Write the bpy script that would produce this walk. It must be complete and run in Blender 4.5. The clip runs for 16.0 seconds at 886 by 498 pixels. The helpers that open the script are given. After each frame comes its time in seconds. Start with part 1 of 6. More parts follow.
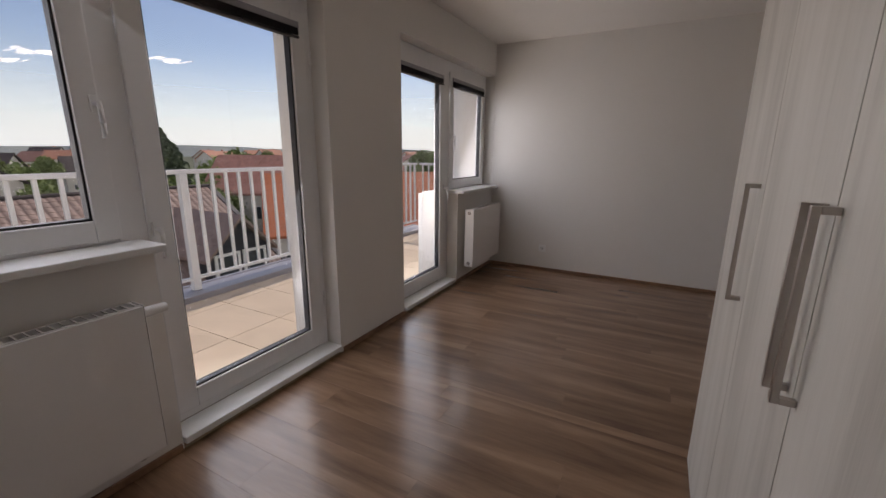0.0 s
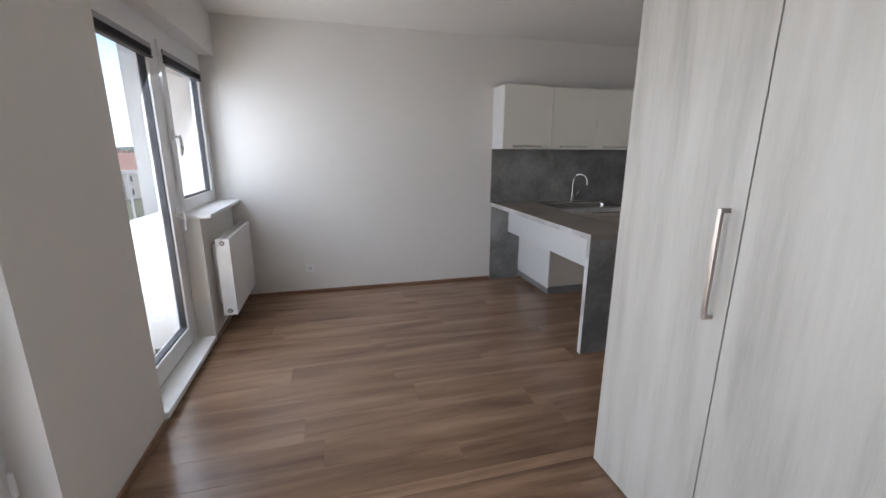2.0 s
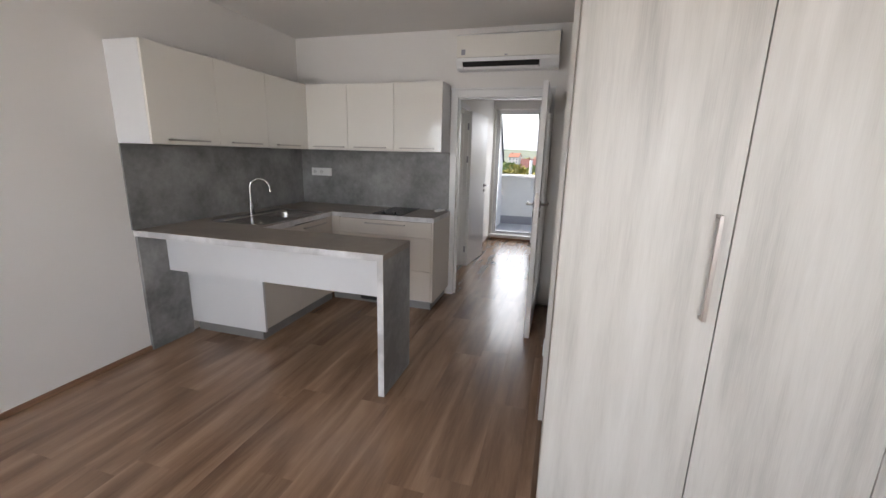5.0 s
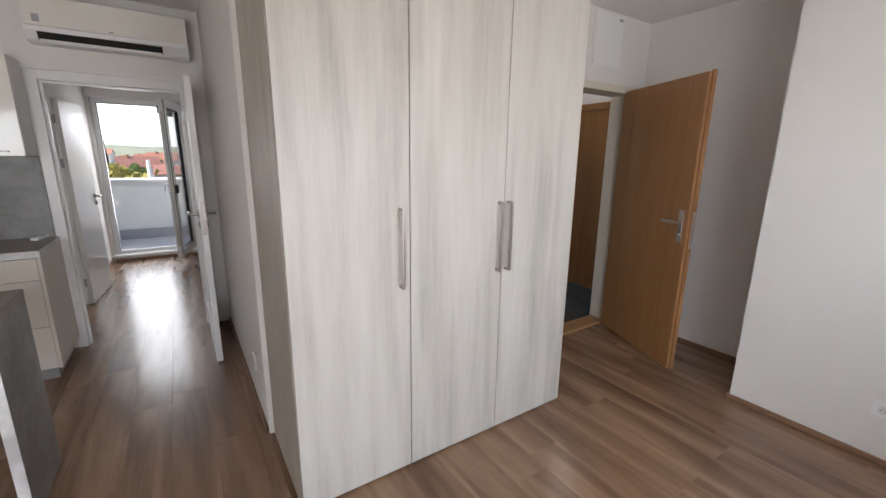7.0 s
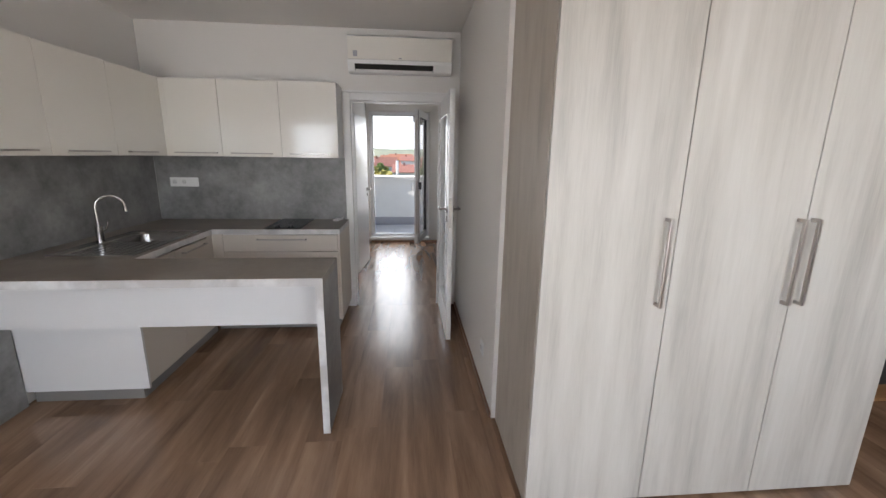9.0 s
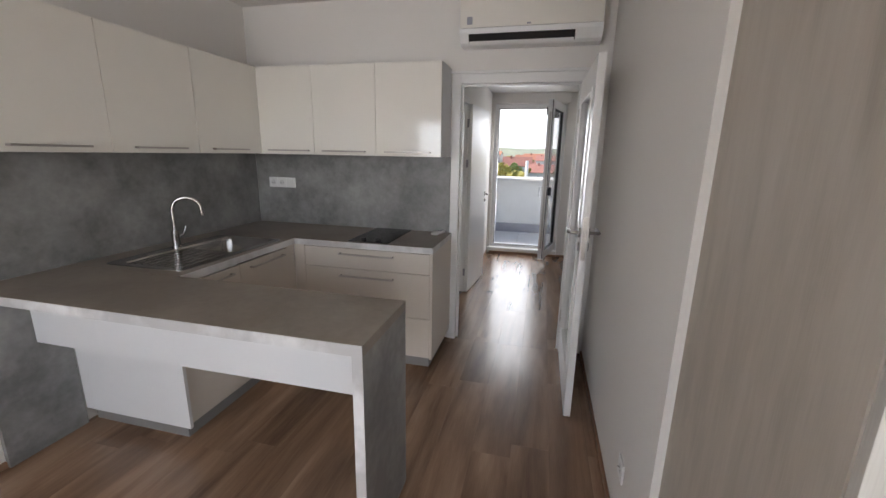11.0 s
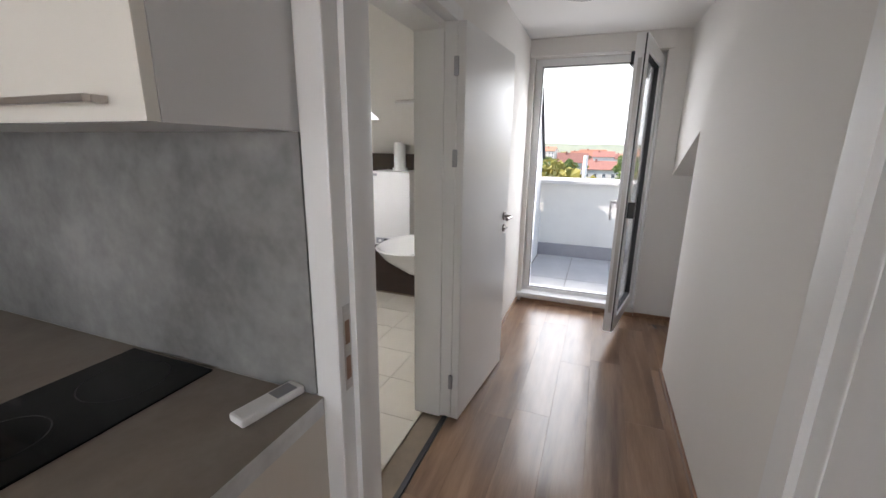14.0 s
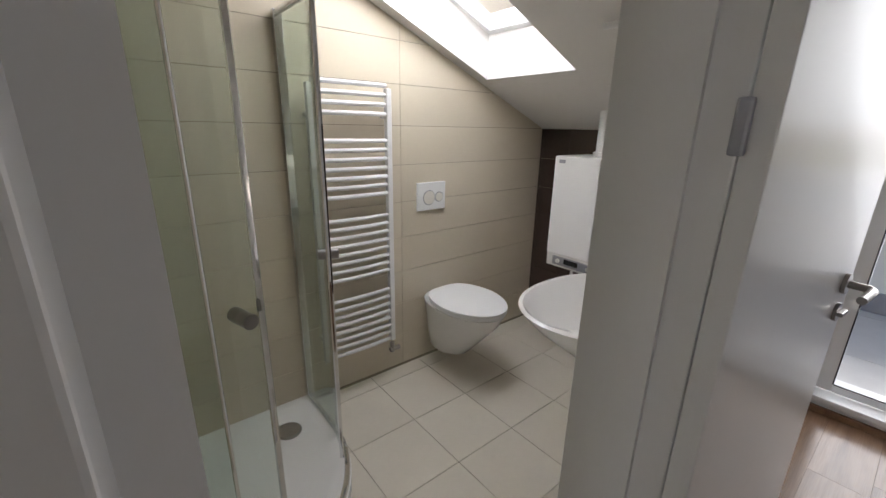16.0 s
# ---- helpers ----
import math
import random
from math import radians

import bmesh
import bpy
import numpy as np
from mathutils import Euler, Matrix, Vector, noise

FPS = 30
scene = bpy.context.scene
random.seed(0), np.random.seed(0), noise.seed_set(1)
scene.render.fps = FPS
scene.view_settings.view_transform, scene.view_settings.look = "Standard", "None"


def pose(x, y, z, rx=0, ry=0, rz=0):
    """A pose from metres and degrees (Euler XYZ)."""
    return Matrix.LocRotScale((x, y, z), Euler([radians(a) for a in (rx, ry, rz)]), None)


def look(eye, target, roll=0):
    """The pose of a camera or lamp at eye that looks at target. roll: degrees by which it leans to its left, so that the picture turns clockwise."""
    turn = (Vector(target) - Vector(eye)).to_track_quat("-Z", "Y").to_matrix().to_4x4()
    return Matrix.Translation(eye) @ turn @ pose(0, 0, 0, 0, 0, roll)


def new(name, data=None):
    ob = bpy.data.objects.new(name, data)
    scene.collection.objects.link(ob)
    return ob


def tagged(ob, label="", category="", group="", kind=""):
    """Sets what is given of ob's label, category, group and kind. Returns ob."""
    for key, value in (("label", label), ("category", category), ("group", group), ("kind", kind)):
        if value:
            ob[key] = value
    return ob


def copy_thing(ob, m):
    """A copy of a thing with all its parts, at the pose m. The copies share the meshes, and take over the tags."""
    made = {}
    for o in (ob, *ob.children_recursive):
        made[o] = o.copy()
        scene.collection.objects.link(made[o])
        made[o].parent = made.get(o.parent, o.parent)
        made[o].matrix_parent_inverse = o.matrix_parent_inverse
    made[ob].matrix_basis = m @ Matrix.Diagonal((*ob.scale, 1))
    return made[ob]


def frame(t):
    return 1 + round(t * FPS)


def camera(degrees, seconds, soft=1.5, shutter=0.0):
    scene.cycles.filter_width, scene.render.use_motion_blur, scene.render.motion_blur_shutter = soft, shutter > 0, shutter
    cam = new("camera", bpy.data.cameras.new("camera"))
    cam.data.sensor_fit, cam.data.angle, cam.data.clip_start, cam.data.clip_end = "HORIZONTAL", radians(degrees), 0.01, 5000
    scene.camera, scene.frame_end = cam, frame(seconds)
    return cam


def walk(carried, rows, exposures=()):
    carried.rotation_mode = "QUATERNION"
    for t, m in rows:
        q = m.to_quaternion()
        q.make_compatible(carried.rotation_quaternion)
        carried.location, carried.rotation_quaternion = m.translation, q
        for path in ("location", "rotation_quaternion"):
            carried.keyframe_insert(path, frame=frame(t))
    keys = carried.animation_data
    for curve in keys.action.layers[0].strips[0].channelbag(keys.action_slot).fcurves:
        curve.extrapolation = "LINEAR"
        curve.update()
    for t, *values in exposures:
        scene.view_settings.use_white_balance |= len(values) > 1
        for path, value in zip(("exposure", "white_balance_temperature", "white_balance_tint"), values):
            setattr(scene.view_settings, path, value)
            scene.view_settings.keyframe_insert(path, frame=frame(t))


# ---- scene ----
cam = camera(95.5, 16.0)
PATH = [
    (0, (0.265, 0.124, 1.349), (-0.649, 1.843, 0.888), 0.5),
    (0.5, (0.054, 0.325, 1.322), (-0.534, 2.183, 0.87), -0.0),
    (1, (-0.18, 0.451, 1.372), (-0.481, 2.371, 0.903), 0.1),
    (1.5, (-0.422, 0.523, 1.41), (-0.293, 2.463, 0.94), 0.2),
    (2, (-0.607, 0.636, 1.434), (-0.1, 2.512, 0.96), 0.3),
    (2.5, (-0.819, 0.763, 1.449), (0.056, 2.498, 0.976), 0.4),
    (3, (-0.952, 0.981, 1.455), (0.235, 2.518, 0.976), 0.5),
    (3.2, (-0.949, 1.088, 1.459), (0.313, 2.56, 0.97), 0.5),
    (5.3, (-0.929, 2.14, 1.432), (1.005, 2.387, 0.987), 1.3),
    (5.5, (-0.93, 2.19, 1.437), (1.021, 2.211, 0.995), 1.1),
    (6, (-0.975, 2.27, 1.474), (0.875, 1.654, 1.027), 0.8),
    (6.5, (-0.986, 2.28, 1.478), (0.713, 1.325, 1.031), 0.6),
    (7, (-0.978, 2.317, 1.478), (0.655, 1.25, 1.035), 0.7),
    (7.5, (-0.966, 2.396, 1.488), (0.683, 1.356, 1.043), 0.7),
    (8, (-0.954, 2.471, 1.493), (0.825, 1.674, 1.043), 0.9),
    (8.5, (-0.946, 2.501, 1.495), (0.961, 2.096, 1.047), 1.0),
    (9, (-0.905, 2.526, 1.487), (1.036, 2.354, 1.037), 0.9),
    (9.5, (-0.81, 2.537, 1.465), (1.138, 2.487, 1.015), 1.0),
    (10, (-0.605, 2.501, 1.476), (1.34, 2.611, 1.021), 1.1),
    (10.2, (-0.513, 2.487, 1.482), (1.426, 2.673, 1.027), 1.1),
    (12.3, (1.002, 2.398, 1.468), (2.833, 3.047, 0.992), 1.0),
    (12.5, (1.155, 2.409, 1.459), (2.987, 3.056, 0.983), 1.0),
    (13, (1.559, 2.445, 1.451), (3.377, 3.125, 0.97), 1.0),
    (13.5, (1.942, 2.509, 1.439), (3.75, 3.212, 0.952), 0.9),
    (14, (2.328, 2.566, 1.426), (4.144, 3.254, 0.944), 0.8),
    (14.5, (2.689, 2.637, 1.389), (4.498, 3.348, 0.918), 0.9),
    (15, (3.008, 2.764, 1.369), (4.73, 3.641, 0.855), 0.7),
    (15.5, (3.257, 2.883, 1.373), (4.813, 4.006, 0.81), 1.0),
    (16, (3.423, 2.998, 1.377), (4.636, 4.479, 0.798), 1.1),
]
EXPOSURES = [(0, -0.5, 7250, 22), (0.4, 0.0, 6650, 18), (1.0, 0.06, 6350, 15), (2.0, 0.52, 6350, 14), (3.0, 0.75, 6450, 14), (5.5, 0.82, 6800, 16), (10.0, 0.82, 6750, 15), (12.5, 1.05, 6850, 17), (13.9, 1.2, 6800, 16), (14.5, 1.1, 6700, 16), (15.2, 0.86, 6700, 15), (16.0, 0.58, 6900, 16)]
walk(cam, [(t, look(eye, target, roll)) for t, eye, target, roll in PATH], EXPOSURES)

# ---- world and sun ----
SUN_AZ, SUN_EL = radians(343), radians(46)     # compass-like, from +y clockwise
world = bpy.data.worlds.new("sky")
scene.world = world
world.use_nodes = True
wn = world.node_tree
sky = wn.nodes.new("ShaderNodeTexSky")
sky.sky_type, sky.sun_disc = "NISHITA", False
sky.sun_elevation, sky.sun_rotation = SUN_EL, SUN_AZ
sky.air_density, sky.dust_density, sky.ozone_density = 1.0, 0.35, 3.0
wn.links.new(sky.outputs[0], wn.nodes["Background"].inputs[0])
wn.nodes["Background"].inputs[1].default_value = 0.15
sun_data = bpy.data.lights.new("sun", "SUN")
sun_data.energy, sun_data.angle, sun_data.color = 3.6, radians(0.5), (1.0, 0.95, 0.88)
sun_lamp = new("sun", sun_data)
to_sun = Vector((math.sin(SUN_AZ) * math.cos(SUN_EL), math.cos(SUN_AZ) * math.cos(SUN_EL), math.sin(SUN_EL)))
sun_lamp.matrix_world = look((0, 0, 30), Vector((0, 0, 30)) - to_sun)


def window_light(name, centre, size, towards, watts, colour=(0.86, 0.93, 1.0), spread=180):
    """Daylight that comes in through an opening."""
    data = bpy.data.lights.new(name, "AREA")
    data.shape, data.size, data.size_y, data.energy, data.color = "RECTANGLE", size[0], size[1], watts, colour
    data.spread = radians(spread)
    lamp = new(name, data)
    lamp.matrix_world = look(centre, Vector(centre) + Vector(towards))
    return lamp


# the sky sends cool light down through the openings, the sunlit terrace warm light up
window_light("skylight_window_a", (-1.98, 1.05, 1.2), (1.9, 1.8), (1, -0.4, -0.5), 36, (0.80, 0.90, 1.0), 165)
window_light("skylight_window_b", (-1.98, 3.78, 1.2), (1.7, 1.8), (1, 0.1, -0.45), 34, (0.80, 0.90, 1.0), 165)
window_light("terrace_bounce_window_a", (-1.99, 1.05, 0.9), (1.9, 1.3), (1, -0.1, 0.6), 6, (1.0, 0.80, 0.54), 140)
window_light("terrace_bounce_window_b", (-1.99, 3.78, 0.9), (1.7, 1.3), (1, 0.1, 0.6), 7, (1.0, 0.80, 0.54), 140)
window_light("skylight_roof_window", (4.55, 4.43, 2.12), (0.95, 0.5), (0.1, -0.12, -1), 12)
window_light("skylight_balcony_door", (6.5, 2.82, 1.2), (0.6, 1.8), (-1, -0.1, -0.6), 8.0)

# ---- materials ----


def mat(name, colour, rough=0.5, metal=0.0, var=0.06, scale=3.0, stretch=(1, 1, 1), fine=60.0, bump=0.0, coat=0.0, second=None, rand=0.0, spec=0.5, contrast=(0.3, 0.7), tex="Object", rough_var=0.0, ior=None):
    """A procedural surface: base colour varied at two scales, with fine relief."""
    m = bpy.data.materials.new(name)
    m.use_nodes = True
    nt = m.node_tree
    b = nt.nodes["Principled BSDF"]
    b.inputs["Roughness"].default_value, b.inputs["Metallic"].default_value = rough, metal
    b.inputs["Coat Weight"].default_value, b.inputs["Specular IOR Level"].default_value = coat, spec
    b.inputs["Coat Roughness"].default_value = 0.06
    co = nt.nodes.new("ShaderNodeTexCoord")
    mp = nt.nodes.new("ShaderNodeMapping")
    mp.inputs["Scale"].default_value = stretch
    src = co.outputs["Object"]
    info = nt.nodes.new("ShaderNodeObjectInfo")
    if rand:
        shift = nt.nodes.new("ShaderNodeVectorMath")
        shift.operation = "MULTIPLY_ADD"
        cmb = nt.nodes.new("ShaderNodeCombineXYZ")
        for i in range(3):
            nt.links.new(info.outputs["Random"], cmb.inputs[i])
        nt.links.new(cmb.outputs[0], shift.inputs[0])
        shift.inputs[1].default_value = (37.0, 53.0, 71.0)
        nt.links.new(src, shift.inputs[2])
        src = shift.outputs[0]
    nt.links.new(src, mp.inputs["Vector"])
    n1 = nt.nodes.new("ShaderNodeTexNoise")
    n1.inputs["Scale"].default_value, n1.inputs["Detail"].default_value, n1.inputs["Roughness"].default_value = scale, 5, 0.6
    n2 = nt.nodes.new("ShaderNodeTexNoise")
    n2.inputs["Scale"].default_value, n2.inputs["Detail"].default_value = fine, 3
    nt.links.new(mp.outputs[0], n1.inputs["Vector"])
    nt.links.new(mp.outputs[0], n2.inputs["Vector"])
    ramp = nt.nodes.new("ShaderNodeValToRGB")
    ramp.color_ramp.elements[0].position, ramp.color_ramp.elements[1].position = contrast
    c2 = second or tuple(min(1, c * (1 + var)) for c in colour)
    c1 = colour if second else tuple(c * (1 - var) for c in colour)
    ramp.color_ramp.elements[0].color, ramp.color_ramp.elements[1].color = (*c1, 1), (*c2, 1)
    add = nt.nodes.new("ShaderNodeMath")
    add.operation = "MULTIPLY_ADD"
    nt.links.new(n2.outputs[0], add.inputs[0])
    add.inputs[1].default_value = 0.25
    sub = nt.nodes.new("ShaderNodeMath")
    sub.operation = "SUBTRACT"
    nt.links.new(n1.outputs[0], sub.inputs[0])
    sub.inputs[1].default_value = 0.125
    nt.links.new(sub.outputs[0], add.inputs[2])
    nt.links.new(add.outputs[0], ramp.inputs[0])
    out = ramp.outputs[0]
    if rand:
        hsv = nt.nodes.new("ShaderNodeHueSaturation")
        mr = nt.nodes.new("ShaderNodeMapRange")
        mr.inputs["To Min"].default_value, mr.inputs["To Max"].default_value = 1 - rand, 1 + rand
        nt.links.new(info.outputs["Random"], mr.inputs["Value"])
        nt.links.new(mr.outputs[0], hsv.inputs["Value"])
        nt.links.new(out, hsv.inputs["Color"])
        out = hsv.outputs[0]
    nt.links.new(out, b.inputs["Base Color"])
    if rough_var:
        rr = nt.nodes.new("ShaderNodeMapRange")
        rr.inputs["To Min"].default_value, rr.inputs["To Max"].default_value = max(0.02, rough - rough_var), rough + rough_var
        nt.links.new(n1.outputs[0], rr.inputs["Value"])
        nt.links.new(rr.outputs[0], b.inputs["Roughness"])
    if bump:
        bp = nt.nodes.new("ShaderNodeBump")
        bp.inputs["Strength"].default_value, bp.inputs["Distance"].default_value = bump, 0.002
        nt.links.new(n2.outputs[0], bp.inputs["Height"])
        nt.links.new(bp.outputs[0], b.inputs["Normal"])
    return m


def glass_mat(name, tint=(1, 1, 1), gloss=0.08, rough=0.0):
    """Thin clear pane: light passes straight through, with a mirror share."""
    m = bpy.data.materials.new(name)
    m.use_nodes = True
    nt = m.node_tree
    nt.nodes.remove(nt.nodes["Principled BSDF"])
    tr, gl, mix = nt.nodes.new("ShaderNodeBsdfTransparent"), nt.nodes.new("ShaderNodeBsdfGlossy"), nt.nodes.new("ShaderNodeMixShader")
    tr.inputs[0].default_value = (*tint, 1)
    gl.inputs["Roughness"].default_value = rough
    lw = nt.nodes.new("ShaderNodeLayerWeight")
    lw.inputs[0].default_value = 0.5
    pw = nt.nodes.new("ShaderNodeMath")
    pw.operation = "POWER"
    nt.links.new(lw.outputs["Facing"], pw.inputs[0])
    pw.inputs[1].default_value = 4.0
    ma = nt.nodes.new("ShaderNodeMath")
    ma.operation = "MULTIPLY_ADD"
    nt.links.new(pw.outputs[0], ma.inputs[0])
    ma.inputs[1].default_value, ma.inputs[2].default_value = 0.7, gloss * 0.5
    nt.links.new(ma.outputs[0], mix.inputs[0])
    nt.links.new(tr.outputs[0], mix.inputs[1])
    nt.links.new(gl.outputs[0], mix.inputs[2])
    nt.links.new(mix.outputs[0], nt.nodes["Material Output"].inputs[0])
    return m


def glow(name, colour, strength):
    m = bpy.data.materials.new(name)
    m.use_nodes = True
    b = m.node_tree.nodes["Principled BSDF"]
    b.inputs["Base Color"].default_value = (*colour, 1)
    b.inputs["Emission Color"].default_value = (*colour, 1)
    b.inputs["Emission Strength"].default_value = strength
    return m


def wood(name, dark, mid, light, rough, along, coat=0.0, rand=0.0, scale=1.0, streak=14.0, bump=0.1, length=0.9, fine=0.38, spread=0.14, warp=0.6):
    """Wood grain that runs along one axis (0, 1 or 2), broad figure and fine pores."""
    m = bpy.data.materials.new(name)
    m.use_nodes = True
    nt = m.node_tree
    b = nt.nodes["Principled BSDF"]
    b.inputs["Roughness"].default_value, b.inputs["Coat Weight"].default_value = rough, coat
    b.inputs["Coat Roughness"].default_value = 0.12
    co = nt.nodes.new("ShaderNodeTexCoord")
    info = nt.nodes.new("ShaderNodeObjectInfo")
    cmb = nt.nodes.new("ShaderNodeCombineXYZ")
    for i in range(3):
        nt.links.new(info.outputs["Random"], cmb.inputs[i])
    shift = nt.nodes.new("ShaderNodeVectorMath")
    shift.operation = "MULTIPLY_ADD"
    shift.inputs[1].default_value = (37.0, 53.0, 71.0) if rand else (0, 0, 0)
    nt.links.new(cmb.outputs[0], shift.inputs[0])
    nt.links.new(co.outputs["Object"], shift.inputs[2])

    def layer(stretch_along, stretch_across, detail, distortion):
        mp = nt.nodes.new("ShaderNodeMapping")
        s = [stretch_across * scale] * 3
        s[along] = stretch_along * scale
        mp.inputs["Scale"].default_value = s
        nt.links.new(shift.outputs[0], mp.inputs["Vector"])
        n = nt.nodes.new("ShaderNodeTexNoise")
        n.inputs["Scale"].default_value, n.inputs["Detail"].default_value, n.inputs["Distortion"].default_value = 1.0, detail, distortion
        nt.links.new(mp.outputs[0], n.inputs["Vector"])
        return n.outputs[0]
    broad, grain, pores = layer(length, streak, 4, warp), layer(length * 2.4, streak * 5, 4, warp * 0.4), layer(12, 340, 2, 0.0)
    mixa = nt.nodes.new("ShaderNodeMix")
    mixa.inputs[0].default_value = fine
    nt.links.new(broad, mixa.inputs[2])
    nt.links.new(grain, mixa.inputs[3])
    mixb = nt.nodes.new("ShaderNodeMix")
    mixb.inputs[0].default_value = 0.16
    nt.links.new(mixa.outputs[0], mixb.inputs[2])
    nt.links.new(pores, mixb.inputs[3])
    ramp = nt.nodes.new("ShaderNodeValToRGB")
    ramp.color_ramp.elements[0].position, ramp.color_ramp.elements[1].position = 0.5 - spread, 0.5 + spread
    ramp.color_ramp.elements[0].color, ramp.color_ramp.elements[1].color = (*dark, 1), (*light, 1)
    ramp.color_ramp.elements.new(0.5).color = (*mid, 1)
    nt.links.new(mixb.outputs[0], ramp.inputs[0])
    hsv = nt.nodes.new("ShaderNodeHueSaturation")
    mr = nt.nodes.new("ShaderNodeMapRange")
    mr.inputs["To Min"].default_value, mr.inputs["To Max"].default_value = 1 - rand, 1 + rand
    nt.links.new(info.outputs["Random"], mr.inputs["Value"])
    nt.links.new(mr.outputs[0], hsv.inputs["Value"])
    nt.links.new(ramp.outputs[0], hsv.inputs["Color"])
    nt.links.new(hsv.outputs[0], b.inputs["Base Color"])
    bp = nt.nodes.new("ShaderNodeBump")
    bp.inputs["Strength"].default_value, bp.inputs["Distance"].default_value = bump, 0.001
    nt.links.new(pores, bp.inputs["Height"])
    nt.links.new(bp.outputs[0], b.inputs["Normal"])
    return m


PAINT = mat("wall_paint", (0.76, 0.735, 0.70), 0.75, var=0.015, scale=1.2, fine=220, bump=0.12)
CEIL = mat("ceiling_paint", (0.78, 0.76, 0.73), 0.8, var=0.015, scale=1.0, fine=200, bump=0.08)
LAMINATE = wood("laminate", (0.115, 0.062, 0.036), (0.232, 0.136, 0.082), (0.335, 0.209, 0.132), 0.27, 0, coat=0.25, rand=0.05, streak=7.0, length=0.9, fine=0.14, spread=0.16)
SKIRT = wood("skirting_wood", (0.19, 0.10, 0.058), (0.255, 0.14, 0.083), (0.32, 0.185, 0.11), 0.4, 0)
ASH = wood("whitewashed_ash", (0.36, 0.34, 0.305), (0.515, 0.49, 0.445), (0.60, 0.577, 0.533), 0.42, 2, streak=9.0, length=0.95, fine=0.2, spread=0.19, warp=0.2)
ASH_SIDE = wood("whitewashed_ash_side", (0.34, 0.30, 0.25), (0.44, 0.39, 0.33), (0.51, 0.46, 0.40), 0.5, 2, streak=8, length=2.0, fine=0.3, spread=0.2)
BEECH = wood("beech_veneer", (0.29, 0.137, 0.052), (0.34, 0.165, 0.066), (0.39, 0.197, 0.083), 0.35, 2, coat=0.2, streak=10)
BEECH_H = wood("beech_threshold", (0.30, 0.155, 0.06), (0.38, 0.20, 0.085), (0.44, 0.25, 0.11), 0.4, 1, streak=10)
GLOSS = mat("white_gloss_front", (0.81, 0.78, 0.715), 0.12, var=0.01, scale=2, coat=0.4)
CREAM = mat("cream_front", (0.60, 0.54, 0.47), 0.38, var=0.015, scale=2)
CARCASS = mat("white_board", (0.67, 0.665, 0.66), 0.45, var=0.02, scale=3)
CONCRETE = mat("concrete_look_panel", (0.15, 0.148, 0.145), 0.42, scale=3.0, second=(0.335, 0.33, 0.32), fine=26, contrast=(0.34, 0.70), bump=0.05, rough_var=0.1)
COUNTER = mat("counter_laminate", (0.20, 0.168, 0.138), 0.36, scale=3.0, second=(0.285, 0.243, 0.203), fine=40, contrast=(0.35, 0.68), bump=0.05)
COUNTER_EDGE = mat("counter_edge", (0.45, 0.44, 0.43), 0.35, scale=3.5, second=(0.68, 0.67, 0.66), fine=16, contrast=(0.4, 0.6))
PLINTH = mat("plinth_grey", (0.22, 0.21, 0.20), 0.4, var=0.08)
STEEL = mat("brushed_steel", (0.55, 0.53, 0.51), 0.3, metal=1.0, var=0.06, stretch=(1, 1, 20), scale=8)
SINK_STEEL = mat("sink_steel", (0.40, 0.385, 0.37), 0.24, metal=1.0, var=0.06, scale=6, rough_var=0.08)
LEVER = mat("dark_satin_steel", (0.30, 0.28, 0.265), 0.28, metal=1.0, var=0.05)
# chrome colour darkened to stand for the dark surroundings the tap mirrors
TAP_CHROME = mat("darkened_chrome", (0.48, 0.47, 0.46), 0.14, metal=1.0, var=0.04)
HANDLE = mat("satin_nickel", (0.46, 0.42, 0.39), 0.3, metal=1.0, var=0.05)
CHROME = mat("chrome", (0.75, 0.75, 0.76), 0.07, metal=1.0, var=0.01)
BLACKGLASS = mat("black_ceramic_glass", (0.006, 0.006, 0.007), 0.1, var=0.1, spec=0.22)
BLACK = mat("black_plastic", (0.015, 0.015, 0.016), 0.4, var=0.1)
PVC = mat("white_pvc", (0.80, 0.80, 0.80), 0.3, var=0.015)
GASKET = mat("dark_gasket", (0.03, 0.03, 0.035), 0.6, var=0.1)
DOORWHITE = mat("white_lacquered_door", (0.78, 0.775, 0.765), 0.3, var=0.015, coat=0.15)
ENAMEL = mat("white_radiator_enamel", (0.80, 0.79, 0.78), 0.32, var=0.015)
PLASTIC = mat("white_plastic", (0.80, 0.80, 0.79), 0.35, var=0.015)
PORCELAIN = mat("white_porcelain", (0.82, 0.81, 0.79), 0.08, var=0.008, coat=0.5)
TILE_WALL = mat("cream_wall_tile", (0.66, 0.585, 0.46), 0.22, var=0.03, scale=2.0, rand=0.015)
TILE_FLOOR = mat("cream_floor_tile", (0.64, 0.585, 0.49), 0.28, var=0.04, scale=3.0, rand=0.02)
TILE_DARK = mat("dark_brown_tile", (0.055, 0.036, 0.03), 0.25, var=0.15, scale=4.0, rand=0.08)
GROUT = mat("tile_grout", (0.25, 0.195, 0.14), 0.85, var=0.08, scale=20)
GROUT_LIGHT = mat("pale_grout", (0.42, 0.38, 0.33), 0.85, var=0.08, scale=20)
GLASS = glass_mat("window_glass")
SHOWER = glass_mat("greenish_shower_glass", (0.925, 0.962, 0.94))
SLAB = mat("beige_terrace_slab", (0.58, 0.48, 0.36), 0.7, var=0.10, scale=2.5, fine=120, bump=0.3, rand=0.04)
SLAB_GREY = mat("grey_terrace_slab", (0.58, 0.56, 0.54), 0.7, var=0.08, scale=2.5, fine=120, bump=0.3, rand=0.04)
